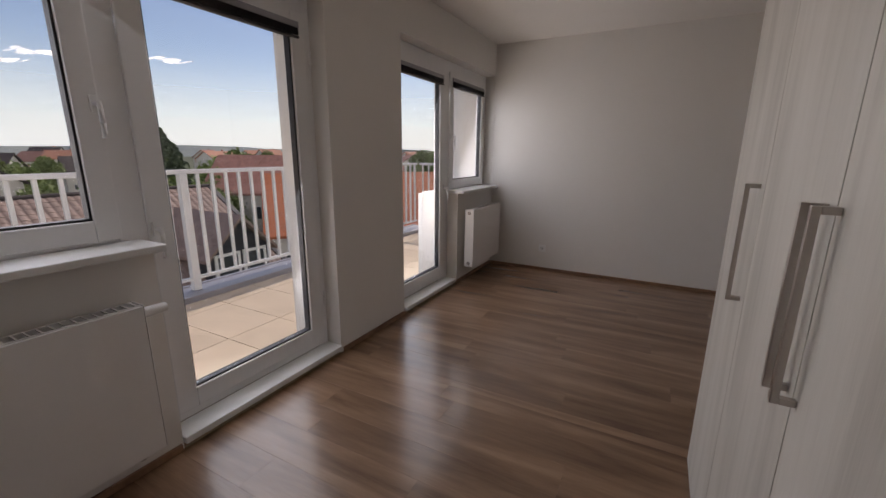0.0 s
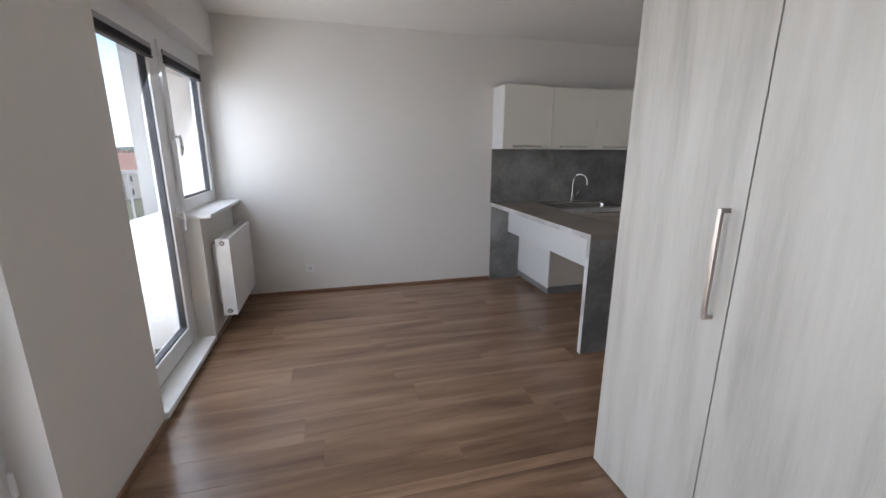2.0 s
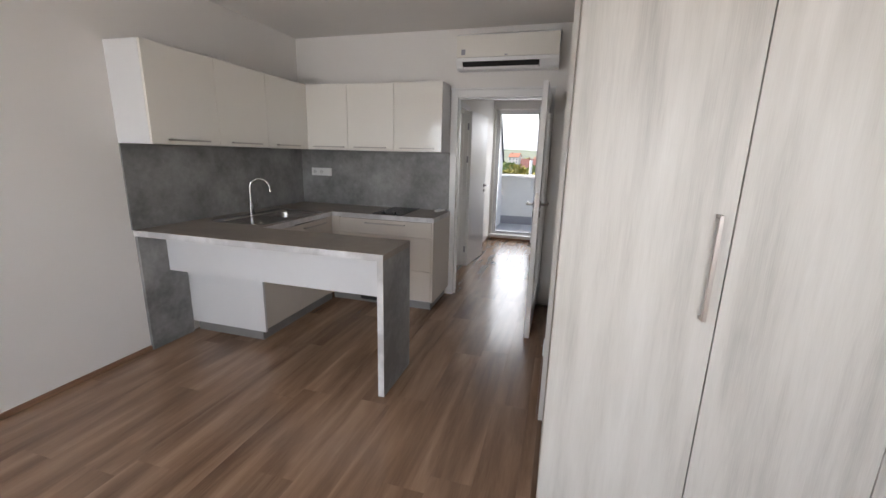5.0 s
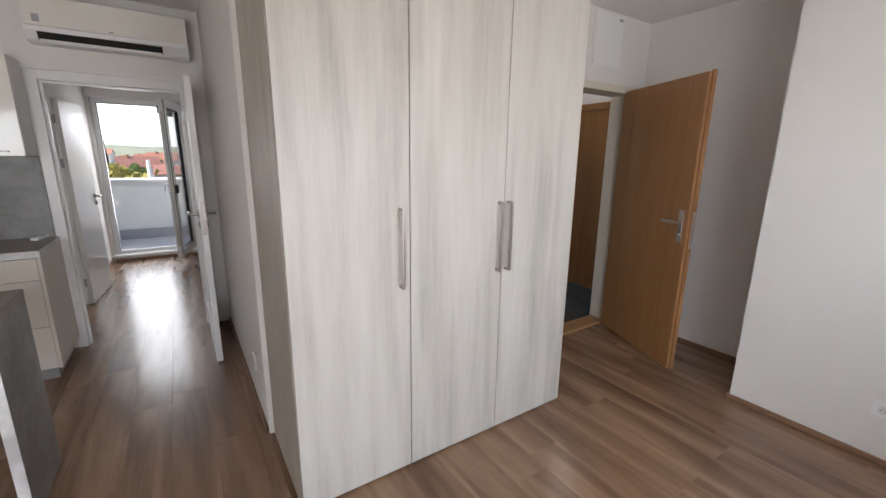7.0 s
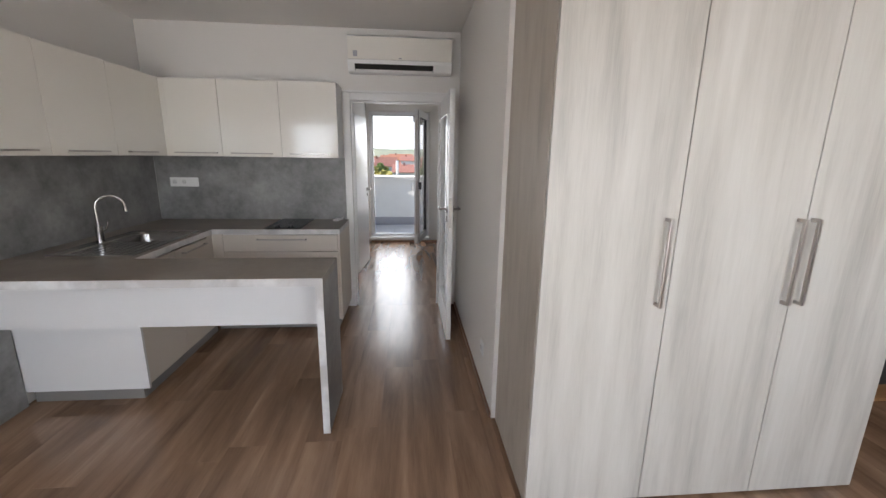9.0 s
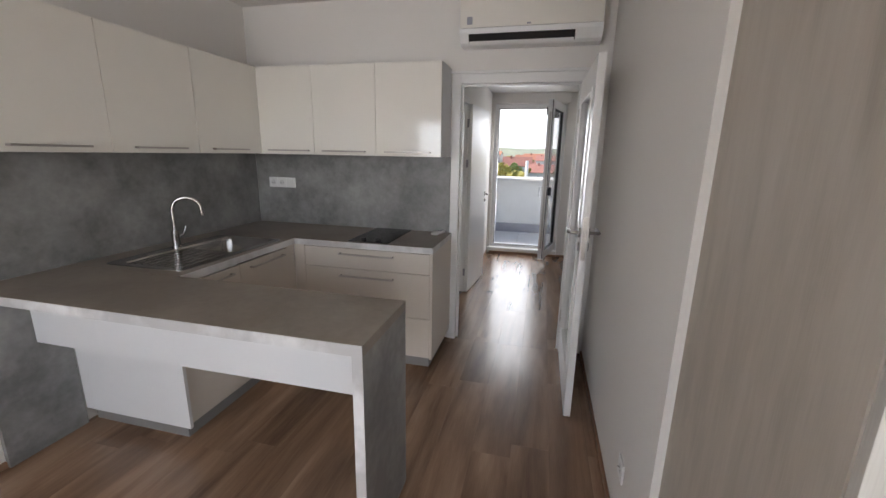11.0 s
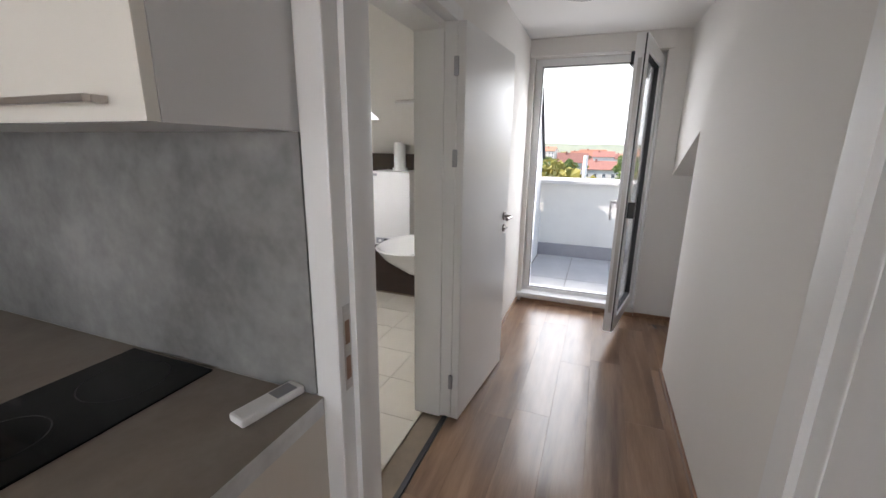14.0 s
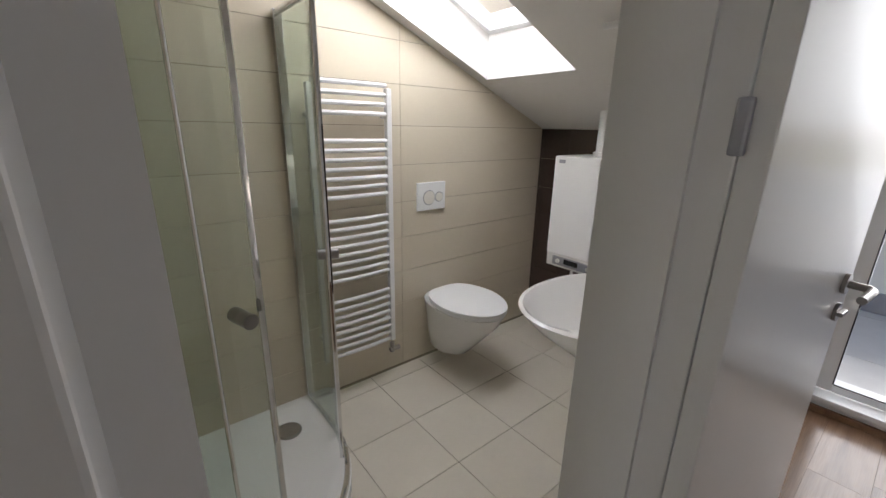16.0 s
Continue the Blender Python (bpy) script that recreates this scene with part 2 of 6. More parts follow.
RENDER = mat("white_facade_render", (0.80, 0.79, 0.76), 0.85, var=0.04, scale=2.0, fine=300, bump=0.3)
RAIL = mat("white_rail_paint", (0.78, 0.78, 0.77), 0.4, var=0.03)
ZINC = mat("grey_sheet_metal", (0.34, 0.34, 0.37), 0.45, metal=0.4, var=0.08)
DARKMAT = mat("dark_hall_carpet", (0.06, 0.058, 0.052), 0.95, var=0.2, scale=8, fine=300, bump=0.5)

# ---- building helpers ----


def cube(bm, x0, x1, y0, y1, z0, z1, bevel=0.0):
    vs = bmesh.ops.create_cube(bm, size=1, matrix=Matrix.LocRotScale(((x0 + x1) / 2, (y0 + y1) / 2, (z0 + z1) / 2), None, (x1 - x0, y1 - y0, z1 - z0)))["verts"]
    if bevel:
        edges = {e for v in vs for e in v.link_edges}
        bmesh.ops.bevel(bm, geom=list(edges), offset=bevel, segments=2, affect="EDGES", profile=0.6)
    return bm


def box(x0, x1, y0, y1, z0, z1, bevel=0.0):
    return cube(bmesh.new(), x0, x1, y0, y1, z0, z1, bevel)


def boxes(*rows, bevel=0.0):
    bm = bmesh.new()
    for r in rows:
        cube(bm, *r, bevel=bevel)
    return bm


def rod(bm, a, b, radius, segments=12, radius2=None):
    """A round bar from a to b."""
    a, b = Vector(a), Vector(b)
    turn = (b - a).to_track_quat("Z", "Y").to_matrix().to_4x4()
    bmesh.ops.create_cone(bm, cap_ends=True, segments=segments, radius1=radius, radius2=radius if radius2 is None else radius2, depth=(b - a).length, matrix=Matrix.Translation((a + b) / 2) @ turn)
    return bm


def tube(points, radius, segments=10, cyclic=False):
    """A round pipe along points, one clean skin."""
    bm = bmesh.new()
    pts = [Vector(p) for p in points]
    rings = []
    up = Vector((0, 0, 1))
    for i, p in enumerate(pts):
        d = (pts[min(i + 1, len(pts) - 1)] - pts[max(i - 1, 0)]).normalized()
        side = d.cross(up)
        if side.length < 0.05:
            side = d.cross(Vector((0, 1, 0)))
        side.normalize()
        over = side.cross(d)
        r = radius(i / (len(pts) - 1)) if callable(radius) else radius
        rings.append([bm.verts.new(p + r * (math.cos(a) * side + math.sin(a) * over)) for a in [2 * math.pi * k / segments for k in range(segments)]])
    for r0, r1 in zip(rings, rings[1:]):
        for k in range(segments):
            bm.faces.new((r0[k], r0[(k + 1) % segments], r1[(k + 1) % segments], r1[k]))
    bm.faces.new(rings[0][::-1])
    bm.faces.new(rings[-1])
    bmesh.ops.recalc_face_normals(bm, faces=bm.faces)
    return bm


def loft(rings, caps=True):
    """Skin over rings of equal length."""
    bm = bmesh.new()
    rows = [[bm.verts.new(p) for p in ring] for ring in rings]
    n = len(rows[0])
    for a, b in zip(rows, rows[1:]):
        for k in range(n):
            bm.faces.new((a[k], a[(k + 1) % n], b[(k + 1) % n], b[k]))
    if caps:
        bm.faces.new(rows[0][::-1])
        bm.faces.new(rows[-1])
    bmesh.ops.recalc_face_normals(bm, faces=bm.faces)
    return bm


def mesh_from(bm, name, material, smooth=False):
    data = bpy.data.meshes.new(name)
    bm.to_mesh(data)
    bm.free()
    data.materials.append(material)
    if smooth:
        for p in data.polygons:
            p.use_smooth = True
        data.set_sharp_from_angle(angle=radians(40))
    return data


def part(name, bm, material, parent, label="", smooth=False):
    ob = new(name, mesh_from(bm, name, material, smooth))
    ob.parent = parent
    if parent.type == "EMPTY":
        ob.matrix_parent_inverse = parent.matrix_basis.inverted()
    return tagged(ob, label)


def thing(name, label, category, group="", at=(0, 0, 0), turn=0.0):
    ob = new(name)
    ob.matrix_basis = pose(*at, 0, 0, turn)
    ob.empty_display_size = 0.1
    return tagged(ob, label, category, group)


def solid(name, bm, material, label, category, group="", smooth=False):
    return tagged(new(name, mesh_from(bm, name, material, smooth)), label, category, group)


def structure(name, bm, material, label="", category=""):
    return tagged(new(name, mesh_from(bm, name, material)), label, category or name.split("_")[0], kind="structure")


def slab_with_gaps(xs, ys, keep, z0, z1):
    """One connected slab over the cells of a grid that keep(x, y) accepts."""
    bm = bmesh.new()
    v = {}

    def vert(i, j, z):
        if (i, j, z) not in v:
            v[i, j, z] = bm.verts.new((xs[i], ys[j], z))
        return v[i, j, z]
    cells = {(i, j) for i in range(len(xs) - 1) for j in range(len(ys) - 1) if keep((xs[i] + xs[i + 1]) / 2, (ys[j] + ys[j + 1]) / 2)}
    for i, j in cells:
        q = ((i, j), (i + 1, j), (i + 1, j + 1), (i, j + 1))
        bm.faces.new([vert(*p, z1) for p in q])
        bm.faces.new([vert(*p, z0) for p in q[::-1]])
        for k, (di, dj) in enumerate(((0, -1), (1, 0), (0, 1), (-1, 0))):
            if (i + di, j + dj) not in cells:
                a, b = q[k], q[(k + 1) % 4]
                bm.faces.new((vert(*a, z0), vert(*b, z0), vert(*b, z1), vert(*a, z1)))
    return bm


# ---- plan, in metres ----
XW, YN, XE, H = -1.55, 4.80, 2.99, 2.56          # main room: window wall, north wall, kitchen wall, ceiling
YS, YS2, XR = -0.485, -1.067, -0.055               # south wall, entrance recess
XB, YB = 1.13, 2.05                              # wall behind the wardrobe, wall along the passage
HX0, HX1, HY1, HH = 3.12, 6.08, 3.21, 2.33       # hall
BX0, BX1, BY0 = 3.12, 5.74, 3.39                 # bathroom


def roof_z(x):
    return 1.385 + (5.733 - x) * 0.405


# ---- structure ----
A0, A1, A2 = 0.02, 0.985, 2.05                    # window A, door A
B0, B1, B2 = 2.84, 3.81, 4.795                    # door B, window B
LZ, LW, SZ = 2.17, 2.222, 0.955                   # window head, lintel, parapet under the windows
XF = XW - 0.16                                   # plane of the window frames
wall_west = structure("wall_west", boxes((XW - 0.40, XW, -0.7, A0, 0, H), (XW - 0.40, XW, A0, A1, 0, SZ), (XW - 0.40, XW, A0, A2, LW, H), (XW - 0.40, XW, A2, B0, 0, H),
                                         (XW - 0.40, XW, B0, B2, LW, H), (XW - 0.40, XW, B1 + 0.04, B2, 0, SZ), (XW - 0.40, XF - 0.041, B1, B1 + 0.04, 0, SZ), (XW - 0.40, XW, B2, 5.0, 0, H)), PAINT, "white painted wall with two window and door openings", "wall")
structure("wall_north", box(XW, 6.3, YN, YN + 0.2, 0, H), PAINT, "plain white painted wall", "wall")
structure("wall_east", boxes((XE, HX0, 3.11, YN, 0, H), (XE, HX0, YB, 2.16, 0, H), (XE, HX0, 2.16, 3.11, 2.03, H)), PAINT, "white painted kitchen wall with door opening", "wall")
structure("wall_passage", boxes((XB, HX0, YB - 0.1, YB, 0, H)), PAINT, "white painted wall along the passage", "wall")
structure("wall_entrance", boxes((XB, XB + 0.16, -1.27, -0.93, 0, H), (XB, XB + 0.16, -0.93, -0.04, 2.06, H), (XB, XB + 0.16, -0.04, YB - 0.1, 0, H)), PAINT, "white painted wall with the entrance opening", "wall")
structure("wall_south", boxes((XW, XR, YS - 0.2, YS, 0, H), (XR - 0.15, XR, YS2, YS - 0.2, 0, H), (XR - 0.15, XB, YS2 - 0.2, YS2, 0, H)), PAINT, "white painted wall with an entrance recess", "wall")
structure("ceiling_room", boxes((XW, HX0, YB - 0.1, YN, H, H + 0.15), (XW, 3.2, -1.27, YB - 0.1, H, H + 0.15)), CEIL, "white painted flat ceiling", "ceiling")
structure("ceiling_hall", box(HX0, HX1 + 0.3, 1.72, HY1 + 0.1, HH, HH + 0.15), CEIL, "white painted hall ceiling", "ceiling")
structure("floor_slab", boxes((XW, XE + 0.1, -1.1, YN, -0.25, -0.012), (XE + 0.1, HX1 + 0.05, 1.0, YN, -0.25, -0.012)), GROUT, "concrete slab under the floor finish", "floor")

# hall walls
structure("wall_hall_north", boxes((HX0, 3.351, HY1, BY0, 0, HH), (3.351, 4.21, HY1, BY0, 2.03, HH), (4.21, HX1, HY1, BY0, 0, HH)), PAINT, "white painted hall wall with bathroom opening", "wall")


def sloped_prism(x0, x1, y0, y1, zb, lower=True, top=None, lift=0.0):
    """A wall piece cut by the roof slope: below it, or between it and a level top."""
    bm = bmesh.new()
    a, b = (zb, zb) if lower else (roof_z(x0), roof_z(x1))
    c, d = (min(roof_z(x0) + lift, top or 9), min(roof_z(x1) + lift, top or 9)) if lower else (top, top)
    vs = [bm.verts.new(p) for p in ((x0, y0, a), (x1, y0, b), (x1, y1, b), (x0, y1, a), (x0, y0, c), (x1, y0, d), (x1, y1, d), (x0, y1, c))]
    for f in ((0, 3, 2, 1), (4, 5, 6, 7), (0, 1, 5, 4), (1, 2, 6, 5), (2, 3, 7, 6), (3, 0, 4, 7)):
        bm.faces.new([vs[i] for i in f])
    return bm


bm = sloped_prism(3.4, 5.09, YB - 0.12, YB, 0, True, HH, 0.14)
cube(bm, HX0, 3.4, YB - 0.12, YB, 0, HH)
structure("wall_hall_south", bm, PAINT, "white hall wall that follows the roof slope", "wall")
structure("wall_dormer_cheek", sloped_prism(3.45, HX1, YB - 0.16, YB - 0.04, 0, False, HH), PAINT, "white triangular dormer cheek", "wall")
bm = bmesh.new()
vs = [bm.verts.new(p) for p in ((3.4, 0.9, roof_z(3.4)), (HX1, 0.9, roof_z(HX1)), (HX1, YB - 0.161, roof_z(HX1)), (3.4, YB - 0.161, roof_z(3.4)))]
bm.faces.new(vs)
bmesh.ops.solidify(bm, geom=bm.faces[:], thickness=-0.05)
structure("ceiling_slope_hall", bm, CEIL, "white sloped roof underside", "ceiling")
structure("wall_alcove", boxes((3.3, HX1, 0.8, 0.9, 0, HH), (3.3, 3.4, 0.9, YB - 0.121, 0, HH)), PAINT, "white painted alcove wall", "wall")
structure("wall_balcony", boxes((HX1, HX1 + 0.22, 0.8, 2.16, 0, HH), (HX1, HX1 + 0.22, 2.16, 3.17, 2.19, HH), (HX1, HX1 + 0.22, 3.17, HY1 + 0.1, 0, HH), (HX1, HX1 + 0.22, 2.16, 3.17, -0.2, 0.03)), PAINT, "white wall around the balcony door", "wall")

# bathroom shell
structure("wall_bath_east", box(BX1 + 0.012, BX1 + 0.1, BY0, YN, 0, 1.8), GROUT, "bathroom wall backing", "wall")
SKY = (3.95, 5.118, 4.148, 4.712)                   # skylight x0, x1, y0, y1
bm = slab_with_gaps((3.0, SKY[0], SKY[1], 6.1), (BY0 - 0.09, SKY[2], SKY[3], YN + 0.1), lambda x, y: not (SKY[0] < x < SKY[1] and SKY[2] < y < SKY[3]), 0.0, 0.22)
for v in bm.verts:
    v.co.z += roof_z(v.co.x)
bmesh.ops.recalc_face_normals(bm, faces=bm.faces)
structure("ceiling_bathroom", bm, CEIL, "white sloped bathroom ceiling with skylight opening", "ceiling")
structure("floor_bathroom_bed", box(BX0, BX1, BY0, YN, -0.0119, -0.006), GROUT, "grout bed under bathroom tiles", "floor")


# ---- windows and outer doors ----
def sash(parent, name, x, y0, y1, z0, z1, w=0.075, d=0.07, label="", pane_label=""):
    """A PVC sash in the plane x: four mitred bars, gasket, pane."""
    fr = part(name, boxes((x - d / 2, x + d / 2, y0, y0 + w, z0, z1), (x - d / 2, x + d / 2, y1 - w, y1, z0, z1), (x - d / 2, x + d / 2, y0 + w, y1 - w, z0, z0 + w), (x - d / 2, x + d / 2, y0 + w, y1 - w, z1 - w, z1), bevel=0.006), PVC, parent, label)
    g = 0.009
    part("gasket", boxes((x - 0.02, x + 0.02, y0 + w - 0.001, y0 + w + g, z0 + w, z1 - w), (x - 0.02, x + 0.02, y1 - w - g, y1 - w + 0.001, z0 + w, z1 - w), (x - 0.02, x + 0.02, y0 + w + g, y1 - w - g, z0 + w - 0.001, z0 + w + g), (x - 0.02, x + 0.02, y0 + w + g, y1 - w - g, z1 - w - g, z1 - w + 0.001)), GASKET, fr)
    pane = part("pane", box(x - 0.004, x + 0.004, y0 + w + g, y1 - w - g, z0 + w + g, z1 - w - g), GLASS, fr, pane_label)
    pane.visible_shadow = False
    return fr


def window_handle(parent, x, y, z, down=1):
    bm = box(x, x + 0.012, y - 0.014, y + 0.014, z - 0.032, z + 0.032, 0.004)
    rod(bm, (x + 0.01, y, z), (x + 0.045, y, z), 0.009)
    part("handle", bm, PVC, parent, "white turn handle")
    lever = tube([(x + 0.042, y, z + 0.008), (x + 0.048, y, z - 0.02 * down), (x + 0.05, y, z - 0.07 * down), (x + 0.046, y, z - 0.125 * down)], 0.0095)
    part("handle_lever", lever, PVC, parent, smooth=True)


def blind(parent, x, y0, y1, z):
    """A pulled-up venetian blind: head rail, stack of slats, bottom rail."""
    cas = part("blind", box(x + 0.012, x + 0.045, y0, y1, z - 0.02, z + 0.012, 0.003), ZINC, parent, "dark pulled-up venetian blind")
    for k in range(9):
        part("slat", box(x + 0.012, x + 0.048, y0 + 0.006, y1 - 0.006, z - 0.024 - k * 0.0042, z - 0.0225 - k * 0.0042), GASKET, cas)
    part("bottom_rail", box(x + 0.012, x + 0.05, y0 + 0.004, y1 - 0.004, z - 0.075, z - 0.0635, 0.003), GASKET, cas)


def terrace_unit(name, door, win, door_handle_side):
    """A balcony door and a window side by side in one frame."""
    y0, y1 = min(door[0], win[0]), max(door[1], win[1])
    u = tagged(new(name), "white plastic balcony door and window in one frame", "window", kind="structure")
    u.matrix_basis = pose(XF, (y0 + y1) / 2, 0)
    f, d = 0.07, 0.08
    mid = door[1] if door[0] < win[0] else door[0]
    rows = [(XF - d / 2, XF + d / 2, y0, y0 + f, SZ if win[0] == y0 else 0.06, LW), (XF - d / 2, XF + d / 2, y1 - f, y1, SZ if win[1] == y1 else 0.06, LW), (XF - d / 2, XF + d / 2, mid - 0.056, mid + 0.056, 0.06, LZ - f), (XF - d / 2, XF + d / 2, y0 + f, y1 - f, LZ - f, LW)]
    rows.append((XF - d / 2, XF + d / 2, win[0] + 0.057, win[1] - 0.057, SZ, SZ + f))
    rows.append((XF - d / 2, XF + d / 2, door[0] + 0.057, door[1] - 0.057, 0.06, 0.06 + f))
    part("window_frame", boxes(*rows, bevel=0.004), PVC, u)
    ds = sash(u, "door_sash", XF + 0.02, door[0] + f * 0.7, door[1] - f * 0.7, 0.06 + f * 0.6, LZ - f * 0.6, 0.10)
    ws = sash(u, "window_sash", XF + 0.02, win[0] + f * 0.7, win[1] - f * 0.7, SZ + f * 0.6, LZ - f * 0.6, 0.085)
    hy = door[1] - 0.075 if door_handle_side > 0 else door[0] + 0.075
    window_handle(ds, XF + 0.055, hy, 1.02)
    hy = win[0] + 0.07 if win[0] == mid else win[1] - 0.07
    window_handle(ws, XF + 0.055, hy, 1.52)
    blind(ds, XF + 0.02, door[0] + 0.10, door[1] - 0.10, LZ - 0.115)
    blind(ws, XF + 0.02, win[0] + 0.095, win[1] - 0.095, LZ - 0.105)
    part("door_sill", box(XF + 0.04, XW + 0.02, door[0] + 0.003, door[1] - 0.003, 0.025, 0.06, 0.006), PLASTIC, u, "white plastic threshold board")
    part("sill_riser", box(XF + 0.04, XW - 0.01, door[0] + 0.003, door[1] - 0.003, 0.0, 0.025), SKIRT, u)
    part("window_sill", box(XF + 0.04, XW + 0.085, win[0] + 0.004, win[1] + (0.02 if win[1] < mid + 0.1 else 0.0) - 0.004, SZ, SZ + 0.03, 0.007), PLASTIC, u, "white plastic window sill")
    # glazing beads and hinges
    for z in (0.35, 1.85):
        bm = bmesh.new()
        yy = door[0] + 0.03 if door_handle_side > 0 else door[1] - 0.03
        rod(bm, (XF + 0.062, yy, z), (XF + 0.062, yy, z + 0.09), 0.009)
        part("hinge", bm, PVC, ds, smooth=True)
    return u


terrace_unit("window_1", (A1, A2), (A0, A1), -1)
terrace_unit("window_2", (B0, B1), (B1, B2), 1)


# ---- terrace on the window side ----
structure("terrace_slab", box(-3.72, XW - 0.40, -2.0, 6.45, -0.35, -0.042), GROUT, "terrace bed", "terrace")
structure("terrace_kerb", boxes((-3.70, -3.40, -2.0, 6.45, -0.042, 0.05), (-3.74, -3.70, -2.0, 6.45, -0.30, 0.06)), ZINC, "grey sheet-metal terrace edge", "kerb")
structure("facade_west", boxes((XW - 0.45, XW - 0.402, -2.0, A0 - 0.02, -0.04, 3.0), (XW - 0.45, XW - 0.402, A2 + 0.02, B0 - 0.02, -0.04, 3.0), (XW - 0.45, XW - 0.402, B2 + 0.02, 9.0, -0.04, 3.0),
                               (XW - 0.45, XW - 0.402, A0 - 0.02, A2 + 0.02, LZ + 0.02, 3.0), (XW - 0.45, XW - 0.402, B0 - 0.02, B2 + 0.02, LZ + 0.02, 3.0),
                               (XW - 0.45, XW - 0.402, A0 - 0.02, A1, -0.04, SZ - 0.02), (XW - 0.45, XW - 0.402, B1, B2 + 0.02, -0.04, SZ - 0.02)), RENDER, "white rendered facade", "facade")
structure("terrace_pilaster", boxes((-2.30, XW - 0.452, 4.90, 5.25, -0.04, 3.0), (-2.25, XW - 0.452, 4.42, 4.898, -0.04, 0.86)), RENDER, "white rendered pilaster with a low wall", "wall")


def railing(name, y0, y1, x, label):
    r = thing(name, label, "railing", at=(x, (y0 + y1) / 2, 0))
    part("top_rail", box(x - 0.025, x + 0.025, y0, y1, 1.15, 1.19, 0.006), RAIL, r)
    part("bottom_rail", box(x - 0.02, x + 0.02, y0, y1, 0.15, 0.18, 0.004), RAIL, r)
    post = mesh_from(box(-0.03, 0.03, -0.035, 0.035, 0.05, 1.15, 0.004), "post", RAIL)
    bar = mesh_from(box(-0.012, 0.012, -0.014, 0.014, 0.18, 1.15), "baluster", RAIL)
    n = int((y1 - y0) / 0.142)
    for k in range(n + 1):
        o = new("post" if k % 12 == 2 else "baluster", post if k % 12 == 2 else bar)
        o.parent = r
        o.matrix_parent_inverse = r.matrix_basis.inverted()
        o.location = (x, y0 + k * 0.142, 0)
    return r


railing("terrace_railing", -1.42, 6.30, -3.57, "white painted steel railing along the terrace edge")
er = thing("terrace_railing", "white painted steel railing across the terrace end", "railing", at=(-2.8, 6.33, 0))
part("top_rail", box(-3.505, XW - 0.46, 6.305, 6.355, 1.15, 1.19, 0.006), RAIL, er)
part("bottom_rail", box(-3.505, XW - 0.46, 6.31, 6.35, 0.15, 0.18, 0.004), RAIL, er)
bar = mesh_from(box(-0.011, 0.011, -0.008, 0.008, 0.10, 1.15), "baluster", RAIL)
for k in range(12):
    o = new("baluster", bar)
    o.parent = er
    o.matrix_parent_inverse = er.matrix_basis.inverted()
    o.location = (-3.45 + k * 0.118, 6.33, 0)


# ---- kitchen ----
def bar_handle(parent, a, b, out, size=0.012, stand=0.032):
    """A square bar pull from a to b, standing off along out."""
    a, b, out = Vector(a), Vector(b), Vector(out)
    d = (b - a).normalized()
    s = size / 2

    def blk(bm, p, q):
        lo = [min(p[i], q[i]) for i in range(3)]
        hi = [max(p[i], q[i]) for i in range(3)]
        for i in range(3):
            if hi[i] - lo[i] < size:
                m = (hi[i] + lo[i]) / 2
                lo[i], hi[i] = m - s, m + s
        cube(bm, lo[0], hi[0], lo[1], hi[1], lo[2], hi[2], 0.0015)
    bm = bmesh.new()
    blk(bm, a + out * stand, b + out * stand)
    blk(bm, a + out * 0.001 + d * s, a + out * (stand - s) + d * s)
    blk(bm, b + out * 0.001 - d * s, b + out * (stand - s) - d * s)
    return part("handle", bm, HANDLE, parent, "satin nickel bar handle")


UZ0, UZ1 = 1.456, 2.066
NF, EF = 4.51, 2.70                              # fronts of the upper cabinets


def upper_cabinet(axis, a, b, handle=True):
    """One wall unit: a board carcass and a high-gloss flap with a bar pull."""
    if axis == "n":
        c = thing("wall_cabinet", "white high-gloss kitchen wall cabinet above the sink run", "cabinet", "wall cabinets over the sink", at=(a, NF, UZ0))
        part("body", box(a, b - 0.001, NF + 0.02, YN - 0.001, UZ0, UZ1), CARCASS, c)
        d = part("door", box(a + 0.0015, b - 0.0015, NF, NF + 0.019, UZ0, UZ1 - 0.002, 0.0015), GLOSS, c)
        m = (a + b) / 2
        bar_handle(d, (m - 0.155, NF, UZ0 + 0.028), (m + 0.155, NF, UZ0 + 0.028), (0, -1, 0), 0.010, 0.026)
    else:
        c = thing("wall_cabinet", "white high-gloss kitchen wall cabinet above the hob", "cabinet", "wall cabinets over the hob", at=(EF, a, UZ0))
        part("body", box(EF + 0.02, XE - 0.001, a + 0.001, b, UZ0, UZ1), CARCASS, c)
        d = part("door", box(EF, EF + 0.019, a + 0.0015, b - 0.0015, UZ0, UZ1 - 0.002, 0.0015), GLOSS, c)
        m = (a + b) / 2
        bar_handle(d, (EF, m - 0.165, UZ0 + 0.028), (EF, m + 0.165, UZ0 + 0.028), (-1, 0, 0), 0.010, 0.026)
    return c


for a, b in ((1.055, 1.59), (1.59, 2.12), (2.12, 2.635)):
    upper_cabinet("n", a, b)
for a, b in ((3.117, 3.586), (3.586, 4.068), (4.068, 4.475)):
    upper_cabinet("e", a, b)
solid("corner_filler", boxes((2.636, EF + 0.02, NF + 0.004, YN - 0.001, UZ0, UZ1), (EF + 0.004, XE - 0.001, 4.476, NF + 0.0039, UZ0, UZ1)), GLOSS, "white high-gloss filler strip between wall cabinets", "filler")

